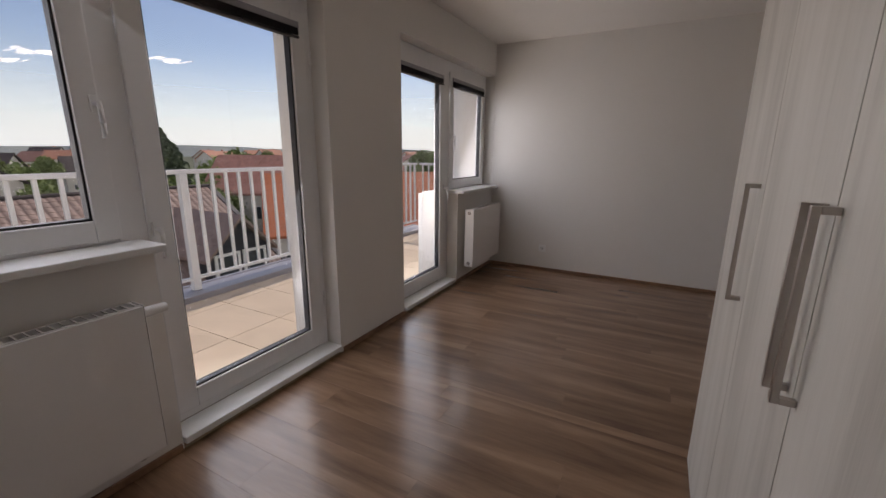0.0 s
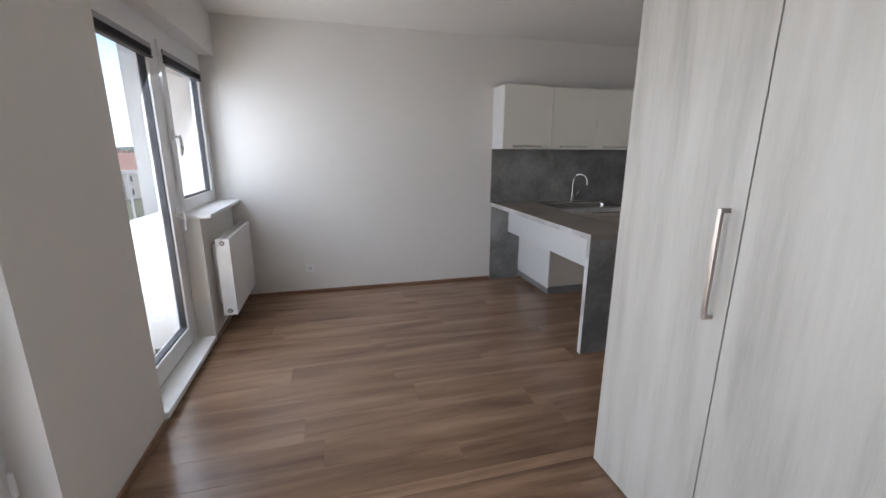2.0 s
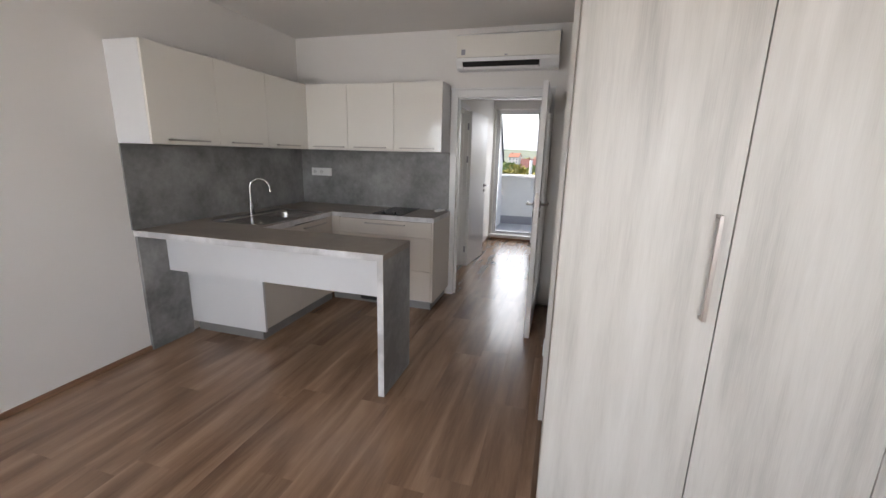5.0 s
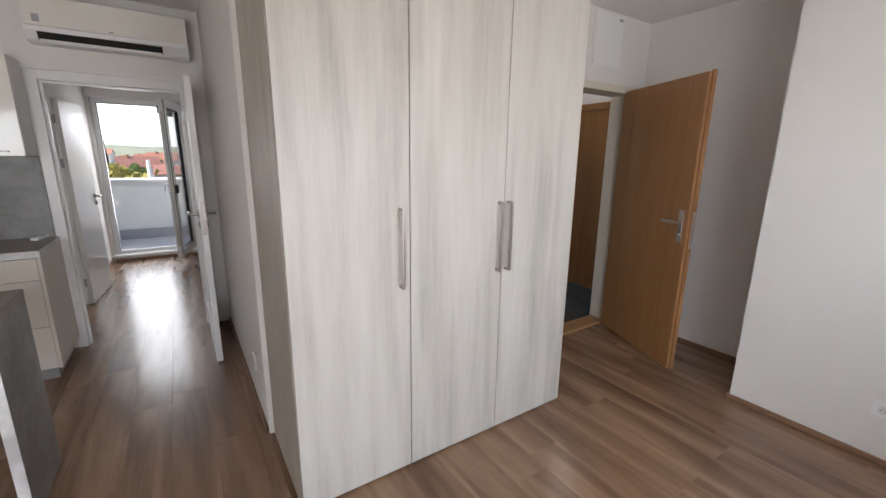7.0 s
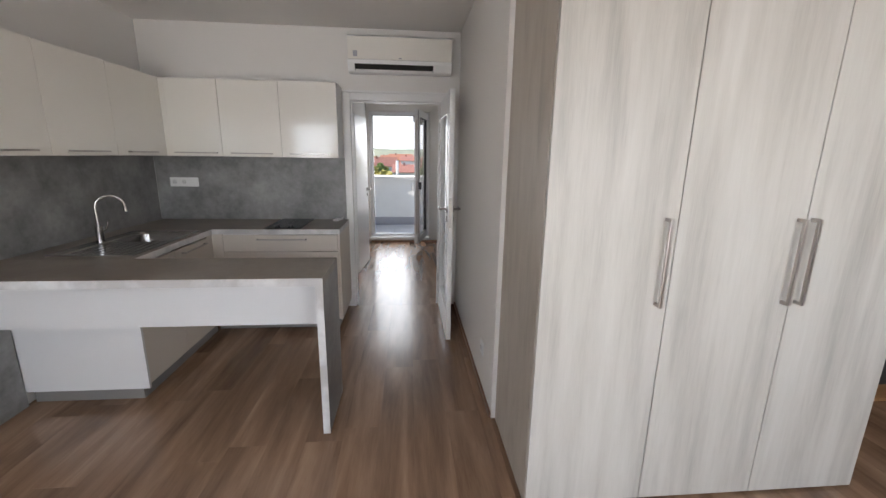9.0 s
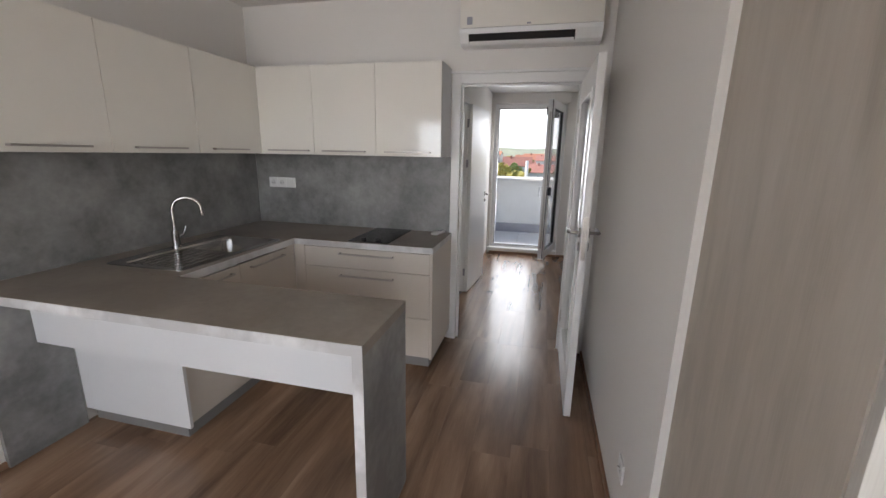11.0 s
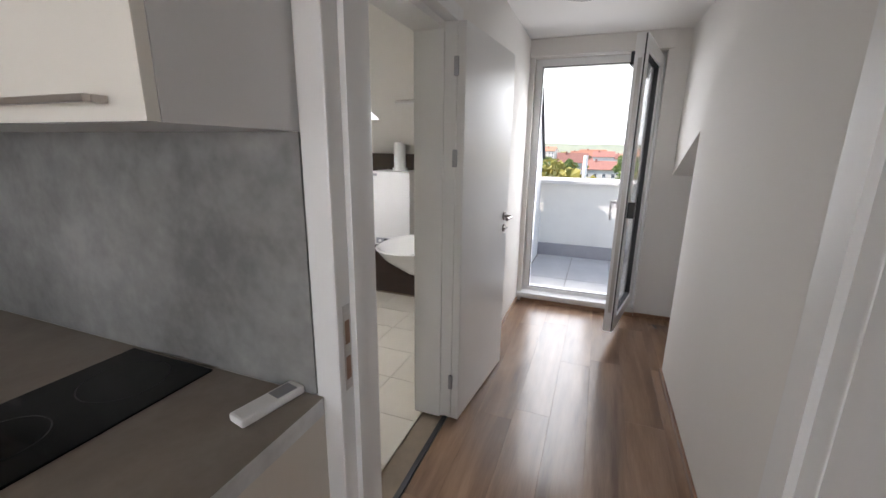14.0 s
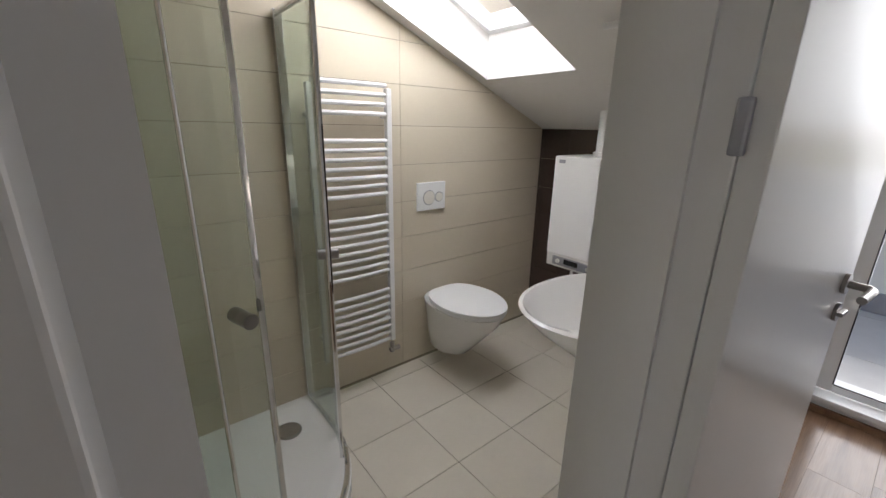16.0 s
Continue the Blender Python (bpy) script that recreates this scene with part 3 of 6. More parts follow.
CZ = 0.885
solid("backsplash", box(1.055, XE - 0.014, YN - 0.013, YN - 0.001, CZ, UZ0 - 0.001), CONCRETE, "grey concrete-look backsplash panel behind the sink", "backsplash")
solid("backsplash", box(XE - 0.013, XE - 0.001, 3.112, YN - 0.014, CZ, UZ0 - 0.001), CONCRETE, "grey concrete-look backsplash panel behind the hob", "backsplash")
solid("side_panel", box(1.07, 1.415, YN - 0.025, YN - 0.001, 0.0, CZ - 0.041), CONCRETE, "grey concrete-look panel against the wall under the counter", "panel")

# worktops: sink run with a cut-out, hob run, peninsula
SK = (1.56, 2.325, 4.16, 4.62)
wt = thing("worktop", "grey-brown stone-look laminate worktop of the kitchen corner", "worktop", at=(2.4, 4.4, CZ - 0.04))
top = slab_with_gaps((1.48, SK[0], SK[1], 2.424, XE - 0.014), (3.092, 4.10, SK[2], SK[3], YN - 0.014), lambda x, y: (x > 2.424 or y > 4.10) and not (SK[0] < x < SK[1] and SK[2] < y < SK[3]), CZ - 0.04, CZ)
part("top", top, COUNTER, wt)
part("edge", boxes((1.49, 2.421, 4.0972, 4.0995, CZ - 0.04, CZ - 0.0005), (2.4205, 2.4232, 3.092, 4.097, CZ - 0.04, CZ - 0.0005), (2.4232, XE - 0.02, 3.0885, 3.0915, CZ - 0.04, CZ - 0.0005)), COUNTER_EDGE, wt, "lighter worktop edge band")

pn = thing("breakfast_bar", "stone-look breakfast bar with a panel leg and white apron", "counter", at=(1.26, 3.8, 0))
part("top", box(1.058, 1.478, 2.952, YN - 0.014, CZ - 0.04, CZ, 0.001), COUNTER, pn)
part("leg", box(1.060, 1.478, 2.953, 2.99, 0.0, CZ - 0.0405), CONCRETE, pn, "concrete-look panel leg")
part("edge", boxes((1.0545, 1.0578, 2.952, YN - 0.014, CZ - 0.04, CZ - 0.0005), (1.0555, 1.0595, 2.953, 2.99, 0.0, CZ - 0.0405)), COUNTER_EDGE, pn, "pale streaked edge band")
part("apron", box(1.272, 1.290, 2.991, YN - 0.026, 0.55, CZ - 0.041), CARCASS, pn, "white apron board")

# base units
b1 = thing("base_cabinet", "cream front sink base cabinet with a white end panel", "cabinet", "base cabinets", at=(1.65, 4.1, 0))
part("body", box(1.437, 1.885, 4.122, YN - 0.002, 0.09, CZ - 0.042), CARCASS, b1)
part("end_panel", box(1.418, 1.4365, 4.085, YN - 0.026, 0.09, CZ - 0.042, 0.001), CARCASS, b1)
d = part("door", box(1.4385, 1.884, 4.102, 4.121, 0.10, CZ - 0.052, 0.0015), CREAM, b1)
bar_handle(d, (1.50, 4.102, 0.80), (1.815, 4.102, 0.80), (0, -1, 0), 0.010, 0.028)
part("plinth", box(1.46, 1.885, 4.15, 4.165, 0.0, 0.089), PLINTH, b1, "grey plinth board")
part("plinth_return", box(1.46, 1.475, 4.166, YN - 0.03, 0.0, 0.089), PLINTH, b1)
b2 = thing("base_cabinet", "cream front kitchen base cabinet under the sink", "cabinet", "base cabinets", at=(2.1, 4.1, 0))
part("body", box(1.886, 2.34, 4.122, YN - 0.002, 0.09, CZ - 0.20), CARCASS, b2)
d = part("door", box(1.887, 2.338, 4.102, 4.121, 0.10, CZ - 0.052, 0.0015), CREAM, b2)
bar_handle(d, (1.965, 4.102, 0.80), (2.28, 4.102, 0.80), (0, -1, 0), 0.010, 0.028)
part("plinth", box(1.886, 2.447, 4.15, 4.165, 0.0, 0.089), PLINTH, b2, "grey plinth board")
solid("corner_filler", boxes((2.34, 2.424, 4.104, 4.122, 0.09, CZ - 0.042), (2.428, 2.447, 4.025, 4.1035, 0.09, CZ - 0.042)), CREAM, "cream corner filler between the base cabinets", "filler")
b3 = thing("drawer_unit", "cream kitchen drawer unit with three drawers under the hob", "drawer unit", at=(2.7, 3.55, 0))
part("body", box(2.447, XE - 0.002, 3.111, 4.023, 0.09, CZ - 0.042), CARCASS, b3)
part("end_panel", box(2.428, XE - 0.002, 3.092, 3.110, 0.09, CZ - 0.042, 0.001), CREAM, b3)
for z0, z1, hz in ((0.10, 0.383, 0.332), (0.387, 0.695, 0.648), (0.699, CZ - 0.048, 0.803)):
    d = part("drawer", box(2.427, 2.446, 3.1115, 4.022, z0, z1, 0.0015), CREAM, b3)
    bar_handle(d, (2.427, 3.36, hz), (2.427, 3.75, hz), (-1, 0, 0), 0.011, 0.030)
part("plinth", box(2.49, 2.505, 3.13, 4.149, 0.0, 0.089), PLINTH, b3, "grey plinth board")
part("plinth_return", box(2.506, XE - 0.01, 3.13, 3.145, 0.0, 0.089), PLINTH, b3)
part("vent_grille", box(2.484, 2.4895, 3.35, 3.85, 0.025, 0.06), BLACK, b3, "dark plinth vent")

# sink, tap, hob, remote, sockets
sk = thing("kitchen_sink", "stainless steel sink with drainer set into the worktop", "sink", at=(2.0, 4.4, CZ))


def rrect(x0, x1, y0, y1, z, r, n=5):
    pts = []
    for cx, cy, a0 in ((x1 - r, y1 - r, 0), (x0 + r, y1 - r, 90), (x0 + r, y0 + r, 180), (x1 - r, y0 + r, 270)):
        for k in range(n + 1):
            a = radians(a0 + 90 * k / n)
            pts.append((cx + r * math.cos(a), cy + r * math.sin(a), z))
    return pts


rim = loft([rrect(1.54, 2.345, 4.14, 4.64, CZ + 0.0005, 0.03), rrect(1.542, 2.343, 4.142, 4.638, CZ + 0.005, 0.03), rrect(1.575, 2.31, 4.178, 4.56, CZ + 0.004, 0.03), rrect(1.58, 2.305, 4.183, 4.552, CZ - 0.006, 0.03)], False)
part("rim", rim, SINK_STEEL, sk, smooth=True)
part("drainer", box(1.58, 1.965, 4.183, 4.552, CZ - 0.010, CZ - 0.004), SINK_STEEL, sk)
for k in range(7):
    part("drainer_rib", box(1.61, 1.935, 4.215 + k * 0.05, 4.227 + k * 0.05, CZ - 0.005, CZ - 0.0005, 0.002), SINK_STEEL, sk)
part("bowl", loft([rrect(1.965, 2.305, 4.180, 4.555, CZ - 0.003, 0.05), rrect(1.972, 2.298, 4.187, 4.548, CZ - 0.012, 0.055), rrect(1.977, 2.293, 4.192, 4.543, CZ - 0.10, 0.06), rrect(1.992, 2.278, 4.207, 4.528, CZ - 0.145, 0.065), rrect(2.02, 2.25, 4.235, 4.50, CZ - 0.163, 0.06), rrect(2.10, 2.17, 4.33, 4.40, CZ - 0.168, 0.03)], False), SINK_STEEL, sk, "stainless steel bowl", True)
part("waste", rod(bmesh.new(), (2.135, 4.365, CZ - 0.170), (2.135, 4.365, CZ - 0.162), 0.052, 24), CHROME, sk, smooth=True)
tp = thing("kitchen_tap", "tall chrome kitchen tap with a curved spout", "tap", at=(1.95, 4.60, CZ))
TX, TY = 1.95, 4.60
bm = rod(bmesh.new(), (TX, TY, CZ + 0.004), (TX, TY, CZ + 0.105), 0.022, 20)
rod(bm, (TX, TY, CZ + 0.0005), (TX, TY, CZ + 0.012), 0.027, 20)
part("body", bm, TAP_CHROME, tp, smooth=True)
arc = [(TX, TY, CZ + 0.10), (TX, TY, CZ + 0.235)] + [(TX + 0.0425 * (1 - math.cos(radians(a))), TY - 0.065 * (1 - math.cos(radians(a))), CZ + 0.235 + 0.072 * math.sin(radians(a))) for a in range(12, 169, 12)]
arc.append((TX + 0.087, TY - 0.132, CZ + 0.215))
part("spout", tube(arc, 0.0095, 12), TAP_CHROME, tp, smooth=True)
part("aerator", rod(bmesh.new(), (TX + 0.087, TY - 0.132, CZ + 0.198), (TX + 0.087, TY - 0.132, CZ + 0.22), 0.0125, 14), TAP_CHROME, tp, smooth=True)
part("lever", tube([(TX + 0.018, TY - 0.004, CZ + 0.07), (TX + 0.045, TY - 0.01, CZ + 0.075), (TX + 0.058, TY - 0.014, CZ + 0.10), (TX + 0.064, TY - 0.016, CZ + 0.125)], 0.006), TAP_CHROME, tp, smooth=True)

hb = thing("hob", "black ceramic two-zone hob set into the worktop", "hob", at=(2.72, 3.56, CZ))
part("plate", box(2.452, 2.962, 3.41, 3.70, CZ + 0.0004, CZ + 0.006, 0.002), BLACKGLASS, hb)
for yy in (3.50, 3.61):
    bm = rod(bmesh.new(), (2.50, yy, CZ + 0.006), (2.50, yy, CZ + 0.022), 0.021, 22, 0.018)
    part("knob", bm, BLACK, hb, smooth=True)
RING = mat("hob_ring_print", (0.05, 0.05, 0.052), 0.2, var=0.05)
for xx, rr in ((2.63, 0.075), (2.85, 0.09)):
    bm = bmesh.new()
    lo = [[bm.verts.new((xx + r * math.cos(2 * math.pi * k / 40), 3.555 + r * math.sin(2 * math.pi * k / 40), CZ + 0.0064)) for k in range(40)] for r in (rr, rr - 0.003)]
    for k in range(40):
        bm.faces.new((lo[0][k], lo[0][(k + 1) % 40], lo[1][(k + 1) % 40], lo[1][k]))
    part("cooking_zone", bm, RING, hb)
rm = thing("remote_control", "white air conditioner remote lying on the worktop", "remote", at=(2.92, 3.17, CZ))
bm = box(-0.075, 0.075, -0.024, 0.024, 0, 0.019, 0.006)
bmesh.ops.transform(bm, matrix=pose(2.905, 3.178, CZ, 0, 0, -12), verts=bm.verts)
part("case", bm, PLASTIC, rm)
bm = box(0.01, 0.06, -0.017, 0.017, 0.0185, 0.0196)
bmesh.ops.transform(bm, matrix=pose(2.905, 3.178, CZ, 0, 0, -12), verts=bm.verts)
part("display", bm, ZINC, rm)


def socket_plate(name, centre, normal_axis, n, label, kinds):
    """A row of flush modules in a white frame; normal_axis is the axis it faces along, with sign."""
    ax, sg = normal_axis
    t = thing(name, label, "socket", at=centre)
    w = 0.081
    for k in range(n):
        off = (k - (n - 1) / 2) * w

        def at(u, v, d):
            p = [0, 0, centre[2] + v]
            p[ax] = centre[ax] + sg * d
            p[1 - ax] = centre[1 - ax] + off + u
            return p

        def blk(u0, u1, v0, v1, d0, d1, bev=0.0):
            p, q = at(u0, v0, d0), at(u1, v1, d1)
            return box(min(p[0], q[0]), max(p[0], q[0]), min(p[1], q[1]), max(p[1], q[1]), min(p[2], q[2]), max(p[2], q[2]), bev)
        fr = part("frame", blk(-w / 2 + 0.0003, w / 2 - 0.0003, -0.041, 0.041, 0.0005, 0.009, 0.002), PLASTIC, t)
        if kinds[k] == "s":
            bm = rod(bmesh.new(), at(0, 0, 0.0088), at(0, 0, 0.0094), 0.0205, 24)
            part("insert", bm, CARCASS, fr, smooth=True)
            for u in (-0.0095, 0.0095):
                part("hole", rod(bmesh.new(), at(u, -0.003, 0.009), at(u, -0.003, 0.0098), 0.0028, 10), BLACK, fr)
            part("earth_pin", rod(bmesh.new(), at(0, 0.010, 0.009), at(0, 0.010, 0.020), 0.0024, 10), STEEL, fr)
        elif kinds[k] == "r":
            part("rocker", blk(-0.029, 0.029, -0.029, 0.029, 0.009, 0.0125, 0.0015), PLASTIC, fr)
    return t


socket_plate("wall_socket", (XE - 0.014, 4.545, 1.223), (0, -1), 3, "white triple socket plate on the concrete-look backsplash", "rss")
socket_plate("wall_socket", (-0.885, YN - 0.0, 0.265), (1, -1), 1, "white single socket low on the white wall", "s")
socket_plate("wall_socket", (1.46, YB, 0.285), (1, 1), 1, "white single socket low on the passage wall", "s")
socket_plate("wall_socket", (-0.735, YS, 0.285), (1, 1), 2, "white double socket low beside the entrance recess", "ss")

# air conditioner
ac = thing("air_conditioner", "white wall-mounted split air conditioner above the door", "air conditioner", at=(2.8, 2.585, 2.17))
ay0, ay1 = 2.145, 3.03
prof = [(XE - 0.001, 2.185), (XE - 0.001, 2.468), (2.835, 2.468), (2.808, 2.452), (2.797, 2.40), (2.797, 2.268), (2.803, 2.245), (2.835, 2.192), (2.86, 2.178)]
bm = loft([[(x, y, z) for x, z in prof] for y in (ay0, ay1)])
part("case", bm, PLASTIC, ac)
part("front_panel", box(2.790, 2.7965, ay0 + 0.004, ay1 - 0.004, 2.268, 2.447, 0.002), GLOSS, ac)
bm = loft([[(2.8045, y, 2.238), (2.8345, y, 2.1915), (2.829, y, 2.186), (2.799, y, 2.233)] for y in (ay0 + 0.16, ay1 - 0.06)])
part("outlet", bm, BLACK, ac, "dark air outlet slot")
bm = loft([[(2.812, y, 2.196), (2.822, y, 2.181), (2.820, y, 2.179), (2.810, y, 2.194)] for y in (ay0 + 0.165, ay1 - 0.065)])
part("louvre", bm, PLASTIC, ac)
part("trim_strip", box(2.787, 2.7899, ay0 + 0.05, ay1 - 0.02, 2.268, 2.2705), CHROME, ac)
part("badge", box(2.7875, 2.7899, 2.575, 2.60, 2.278, 2.287), ZINC, ac)
part("label", box(2.7875, 2.7899, ay1 - 0.085, ay1 - 0.05, 2.29, 2.335), ZINC, ac, "small grey energy label")


# ---- wardrobe ----
WX, W0, W1, WH = 0.518, 0.463, 2.026, 2.50
wd = thing("wardrobe", "whitewashed ash three-door wardrobe with satin bar handles", "wardrobe", at=(0.83, 1.27, 0))
part("body", box(WX + 0.022, XB - 0.002, W0 + 0.019, W1 - 0.020, 0.06, WH), CARCASS, wd)
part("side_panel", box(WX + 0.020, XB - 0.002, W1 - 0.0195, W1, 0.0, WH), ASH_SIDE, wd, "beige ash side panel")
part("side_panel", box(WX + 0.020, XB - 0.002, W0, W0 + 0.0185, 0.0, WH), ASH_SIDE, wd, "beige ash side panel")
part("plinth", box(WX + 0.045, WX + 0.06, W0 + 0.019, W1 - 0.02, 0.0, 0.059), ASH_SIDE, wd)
seams = (W0, 0.982, 1.508, W1)
for k, (a, b) in enumerate(zip(seams, seams[1:])):
    if k:
        # added dark strip behind each seam paints the shade of the gap
        part("gap_shade_strip", box(WX + 0.0185, WX + 0.0218, a - 0.008, a + 0.008, 0.06, WH - 0.002), GASKET, wd, "added dark strip painted as shade behind the door gap")
    d = part("door", box(WX, WX + 0.0182, a + 0.0022, b - 0.0022, 0.012, WH - 0.002, 0.0012), ASH, wd)
    hy = (0.96, 1.018, 1.557)[k]
    bar_handle(d, (WX, hy, 0.925), (WX, hy, 1.274), (-1, 0, 0), 0.013, 0.032)
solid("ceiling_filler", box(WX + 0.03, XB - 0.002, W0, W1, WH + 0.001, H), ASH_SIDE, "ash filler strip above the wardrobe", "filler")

# ---- radiators ----


def radiator(y0, y1, z0, z1, x0, label):
    """A flat steel panel radiator with side covers, top grille, valve and bracketed pipes."""
    r = thing("radiator", label, "radiator", "panel radiators", at=(x0, (y0 + y1) / 2, z0))
    part("panel", box(x0 + 0.083, x0 + 0.095, y0 + 0.004, y1 - 0.004, z0, z1 - 0.004, 0.003), ENAMEL, r)
    part("back_panel", box(x0 + 0.004, x0 + 0.014, y0 + 0.01, y1 - 0.01, z0, z1 - 0.006, 0.003), ENAMEL, r)
    for a, b in ((y0, y0 + 0.0035), (y1 - 0.0035, y1)):
        part("side_cover", box(x0, x0 + 0.0965, a, b, z0 + 0.004, z1, 0.001), ENAMEL, r)
    bm = bmesh.new()
    for k in range(int((y1 - y0) / 0.03)):
        cube(bm, x0 + 0.016, x0 + 0.081, y0 + 0.012 + k * 0.03, y0 + 0.017 + k * 0.03, z1 - 0.006, z1 - 0.001)
    cube(bm, x0 + 0.014, x0 + 0.02, y0 + 0.006, y1 - 0.006, z1 - 0.007, z1 - 0.001)
    cube(bm, x0 + 0.077, x0 + 0.083, y0 + 0.006, y1 - 0.006, z1 - 0.007, z1 - 0.001)
    part("top_grille", bm, ENAMEL, r)
    for yy in (y0 + 0.15, y1 - 0.15):
        part("bracket", box(XW + 0.001, x0 + 0.0035, yy - 0.02, yy + 0.02, z0 + 0.06, z1 - 0.06, 0.002), ENAMEL, r)
    return r


ra = radiator(-0.10, 0.86, 0.16, 0.78, XW + 0.045, "white steel panel radiator under the large window")
bm = rod(bmesh.new(), (XW + 0.095, 0.866, 0.735), (XW + 0.095, 0.955, 0.735), 0.021, 18, 0.018)
rod(bm, (XW + 0.095, 0.855, 0.735), (XW + 0.095, 0.875, 0.735), 0.015, 14)
part("thermostat_head", bm, PLASTIC, ra, smooth=True)
bm = rod(bmesh.new(), (XW + 0.05, 0.80, 0.10), (XW + 0.05, 0.87, 0.125), 0.009)
rod(bm, (XW + 0.002, 0.80, 0.10), (XW + 0.05, 0.80, 0.10), 0.009)
rod(bm, (XW + 0.002, 0.87, 0.125), (XW + 0.05, 0.87, 0.125), 0.009)
part("pipe_valve", bm, HANDLE, ra, "dark metal pipe connection", True)
rb = radiator(3.908, 4.70, 0.172, 0.787, XW + 0.062, "white steel panel radiator in the window corner")
for zz in (0.75, 0.21):
    part("plug", rod(bmesh.new(), (XW + 0.108, 3.9075, zz), (XW + 0.108, 3.901, zz), 0.012, 14), HANDLE, rb, smooth=True)
    part("plug_recess", rod(bmesh.new(), (XW + 0.108, 3.908, zz), (XW + 0.108, 3.9065, zz), 0.018, 16), BLACK, rb)

# ---- inner doors ----


def lever_set(parent, x, y, z, axis, sgn, reach, material, plate=True):
    """Lever on a plate: axis 1 faces along y, axis 0 along x; reach is the signed lever length along the leaf."""
    def P(u, d, v):
        return (x + u, y + sgn * d, z + v) if axis == 1 else (x + sgn * d, y + u, z + v)
    bm = rod(bmesh.new(), P(0, 0.0, 0), P(0, 0.009, 0), 0.026, 22)
    part("rosette", bm, material, parent, smooth=True)
    pts = [P(0, 0.008, 0), P(0, 0.050, 0), P(reach * 0.03, 0.056, 0), P(reach * 0.5, 0.057, 0), P(reach, 0.057, 0)]
    part("lever", tube(pts, 0.0095), material, parent, smooth=True)
    part("key_rosette", rod(bmesh.new(), P(0, 0.0, -0.075), P(0, 0.008, -0.075), 0.024, 22), material, parent, smooth=True)
    part("key_hole", rod(bmesh.new(), P(0, 0.008, -0.075), P(0, 0.0085, -0.075), 0.006, 10), BLACK, parent)


# passage door: glazed white leaf open into the room
df = tagged(new("door_1"), "white glazed inner door standing open into the room", "door", kind="structure")
df.matrix_basis = pose(XE, 2.6, 0)
OY0, OY1, OZ = 2.225, 3.045, 1.965
part("door_frame", boxes((XE - 0.014, HX0 + 0.014, OY1, 3.108, 0, OZ + 0.065), (XE - 0.014, HX0 + 0.014, 2.162, OY0, 0, OZ + 0.065), (XE - 0.014, HX0 + 0.014, OY0, OY1, OZ, OZ + 0.065), bevel=0.004), DOORWHITE, df)
part("stop", boxes((XE + 0.035, XE + 0.06, OY1 - 0.014, OY1, 0, OZ), (XE + 0.035, XE + 0.06, OY0, OY0 + 0.014, 0, OZ), (XE + 0.035, XE + 0.06, OY0 + 0.014, OY1 - 0.014, OZ - 0.014, OZ)), DOORWHITE, df)
part("cornice", box(XE - 0.02, XE, 2.15, 3.12, OZ + 0.066, OZ + 0.085, 0.004), DOORWHITE, df)
part("strike_plate", box(XE + 0.006, XE + 0.030, OY1 - 0.0015, OY1 + 0.0005, 0.90, 1.10), STEEL, df)
for z in (0.925, 1.01):
    part("strike_hole", box(XE + 0.010, XE + 0.026, OY1 - 0.0022, OY1 - 0.0012, z, z + 0.055), SKIRT, df)
LX0, LX1, LY0, LY1 = 2.152, 2.985, 2.182, 2.222
lf = part("leaf", boxes((LX0, LX0 + 0.13, LY0, LY1, 0.008, OZ - 0.004), (LX1 - 0.13, LX1, LY0, LY1, 0.008, OZ - 0.004), (LX0 + 0.13, LX1 - 0.13, LY0, LY1, 0.008, 0.25), (LX0 + 0.13, LX1 - 0.13, LY0, LY1, OZ - 0.15, OZ - 0.004), bevel=0.003), DOORWHITE, df, "white lacquered door leaf")
pane = part("pane", box(LX0 + 0.129, LX1 - 0.129, LY0 + 0.017, LY0 + 0.023, 0.249, OZ - 0.149), GLASS, lf, "clear door glass")
for yy0, yy1 in ((LY1 - 0.001, LY1 + 0.006), (LY0 - 0.006, LY0 + 0.001)):
    part("glazing_bead", boxes((LX0 + 0.122, LX0 + 0.14, yy0, yy1, 0.242, OZ - 0.142), (LX1 - 0.14, LX1 - 0.122, yy0, yy1, 0.242, OZ - 0.142), (LX0 + 0.14, LX1 - 0.14, yy0, yy1, 0.242, 0.26), (LX0 + 0.14, LX1 - 0.14, yy0, yy1, OZ - 0.16, OZ - 0.142), bevel=0.002), DOORWHITE, lf)
lever_set(lf, LX0 + 0.05, LY1, 1.085, 1, 1, 0.115, LEVER)
lever_set(lf, LX0 + 0.05, LY0, 1.085, 1, -1, 0.115, LEVER)
part("lock_plate", box(LX0 - 0.0015, LX0 + 0.001, LY0 + 0.009, LY1 - 0.009, 0.945, 1.175), STEEL, lf)
part("latch", box(LX0 - 0.009, LX0 - 0.001, LY0 + 0.014, LY1 - 0.014, 1.07, 1.10, 0.002), STEEL, lf)
for z in (0.25, 1.70):
    part("hinge", rod(bmesh.new(), (LX1 + 0.008, LY1 + 0.004, z), (LX1 + 0.008, LY1 + 0.004, z + 0.09), 0.008), STEEL, df, smooth=True)

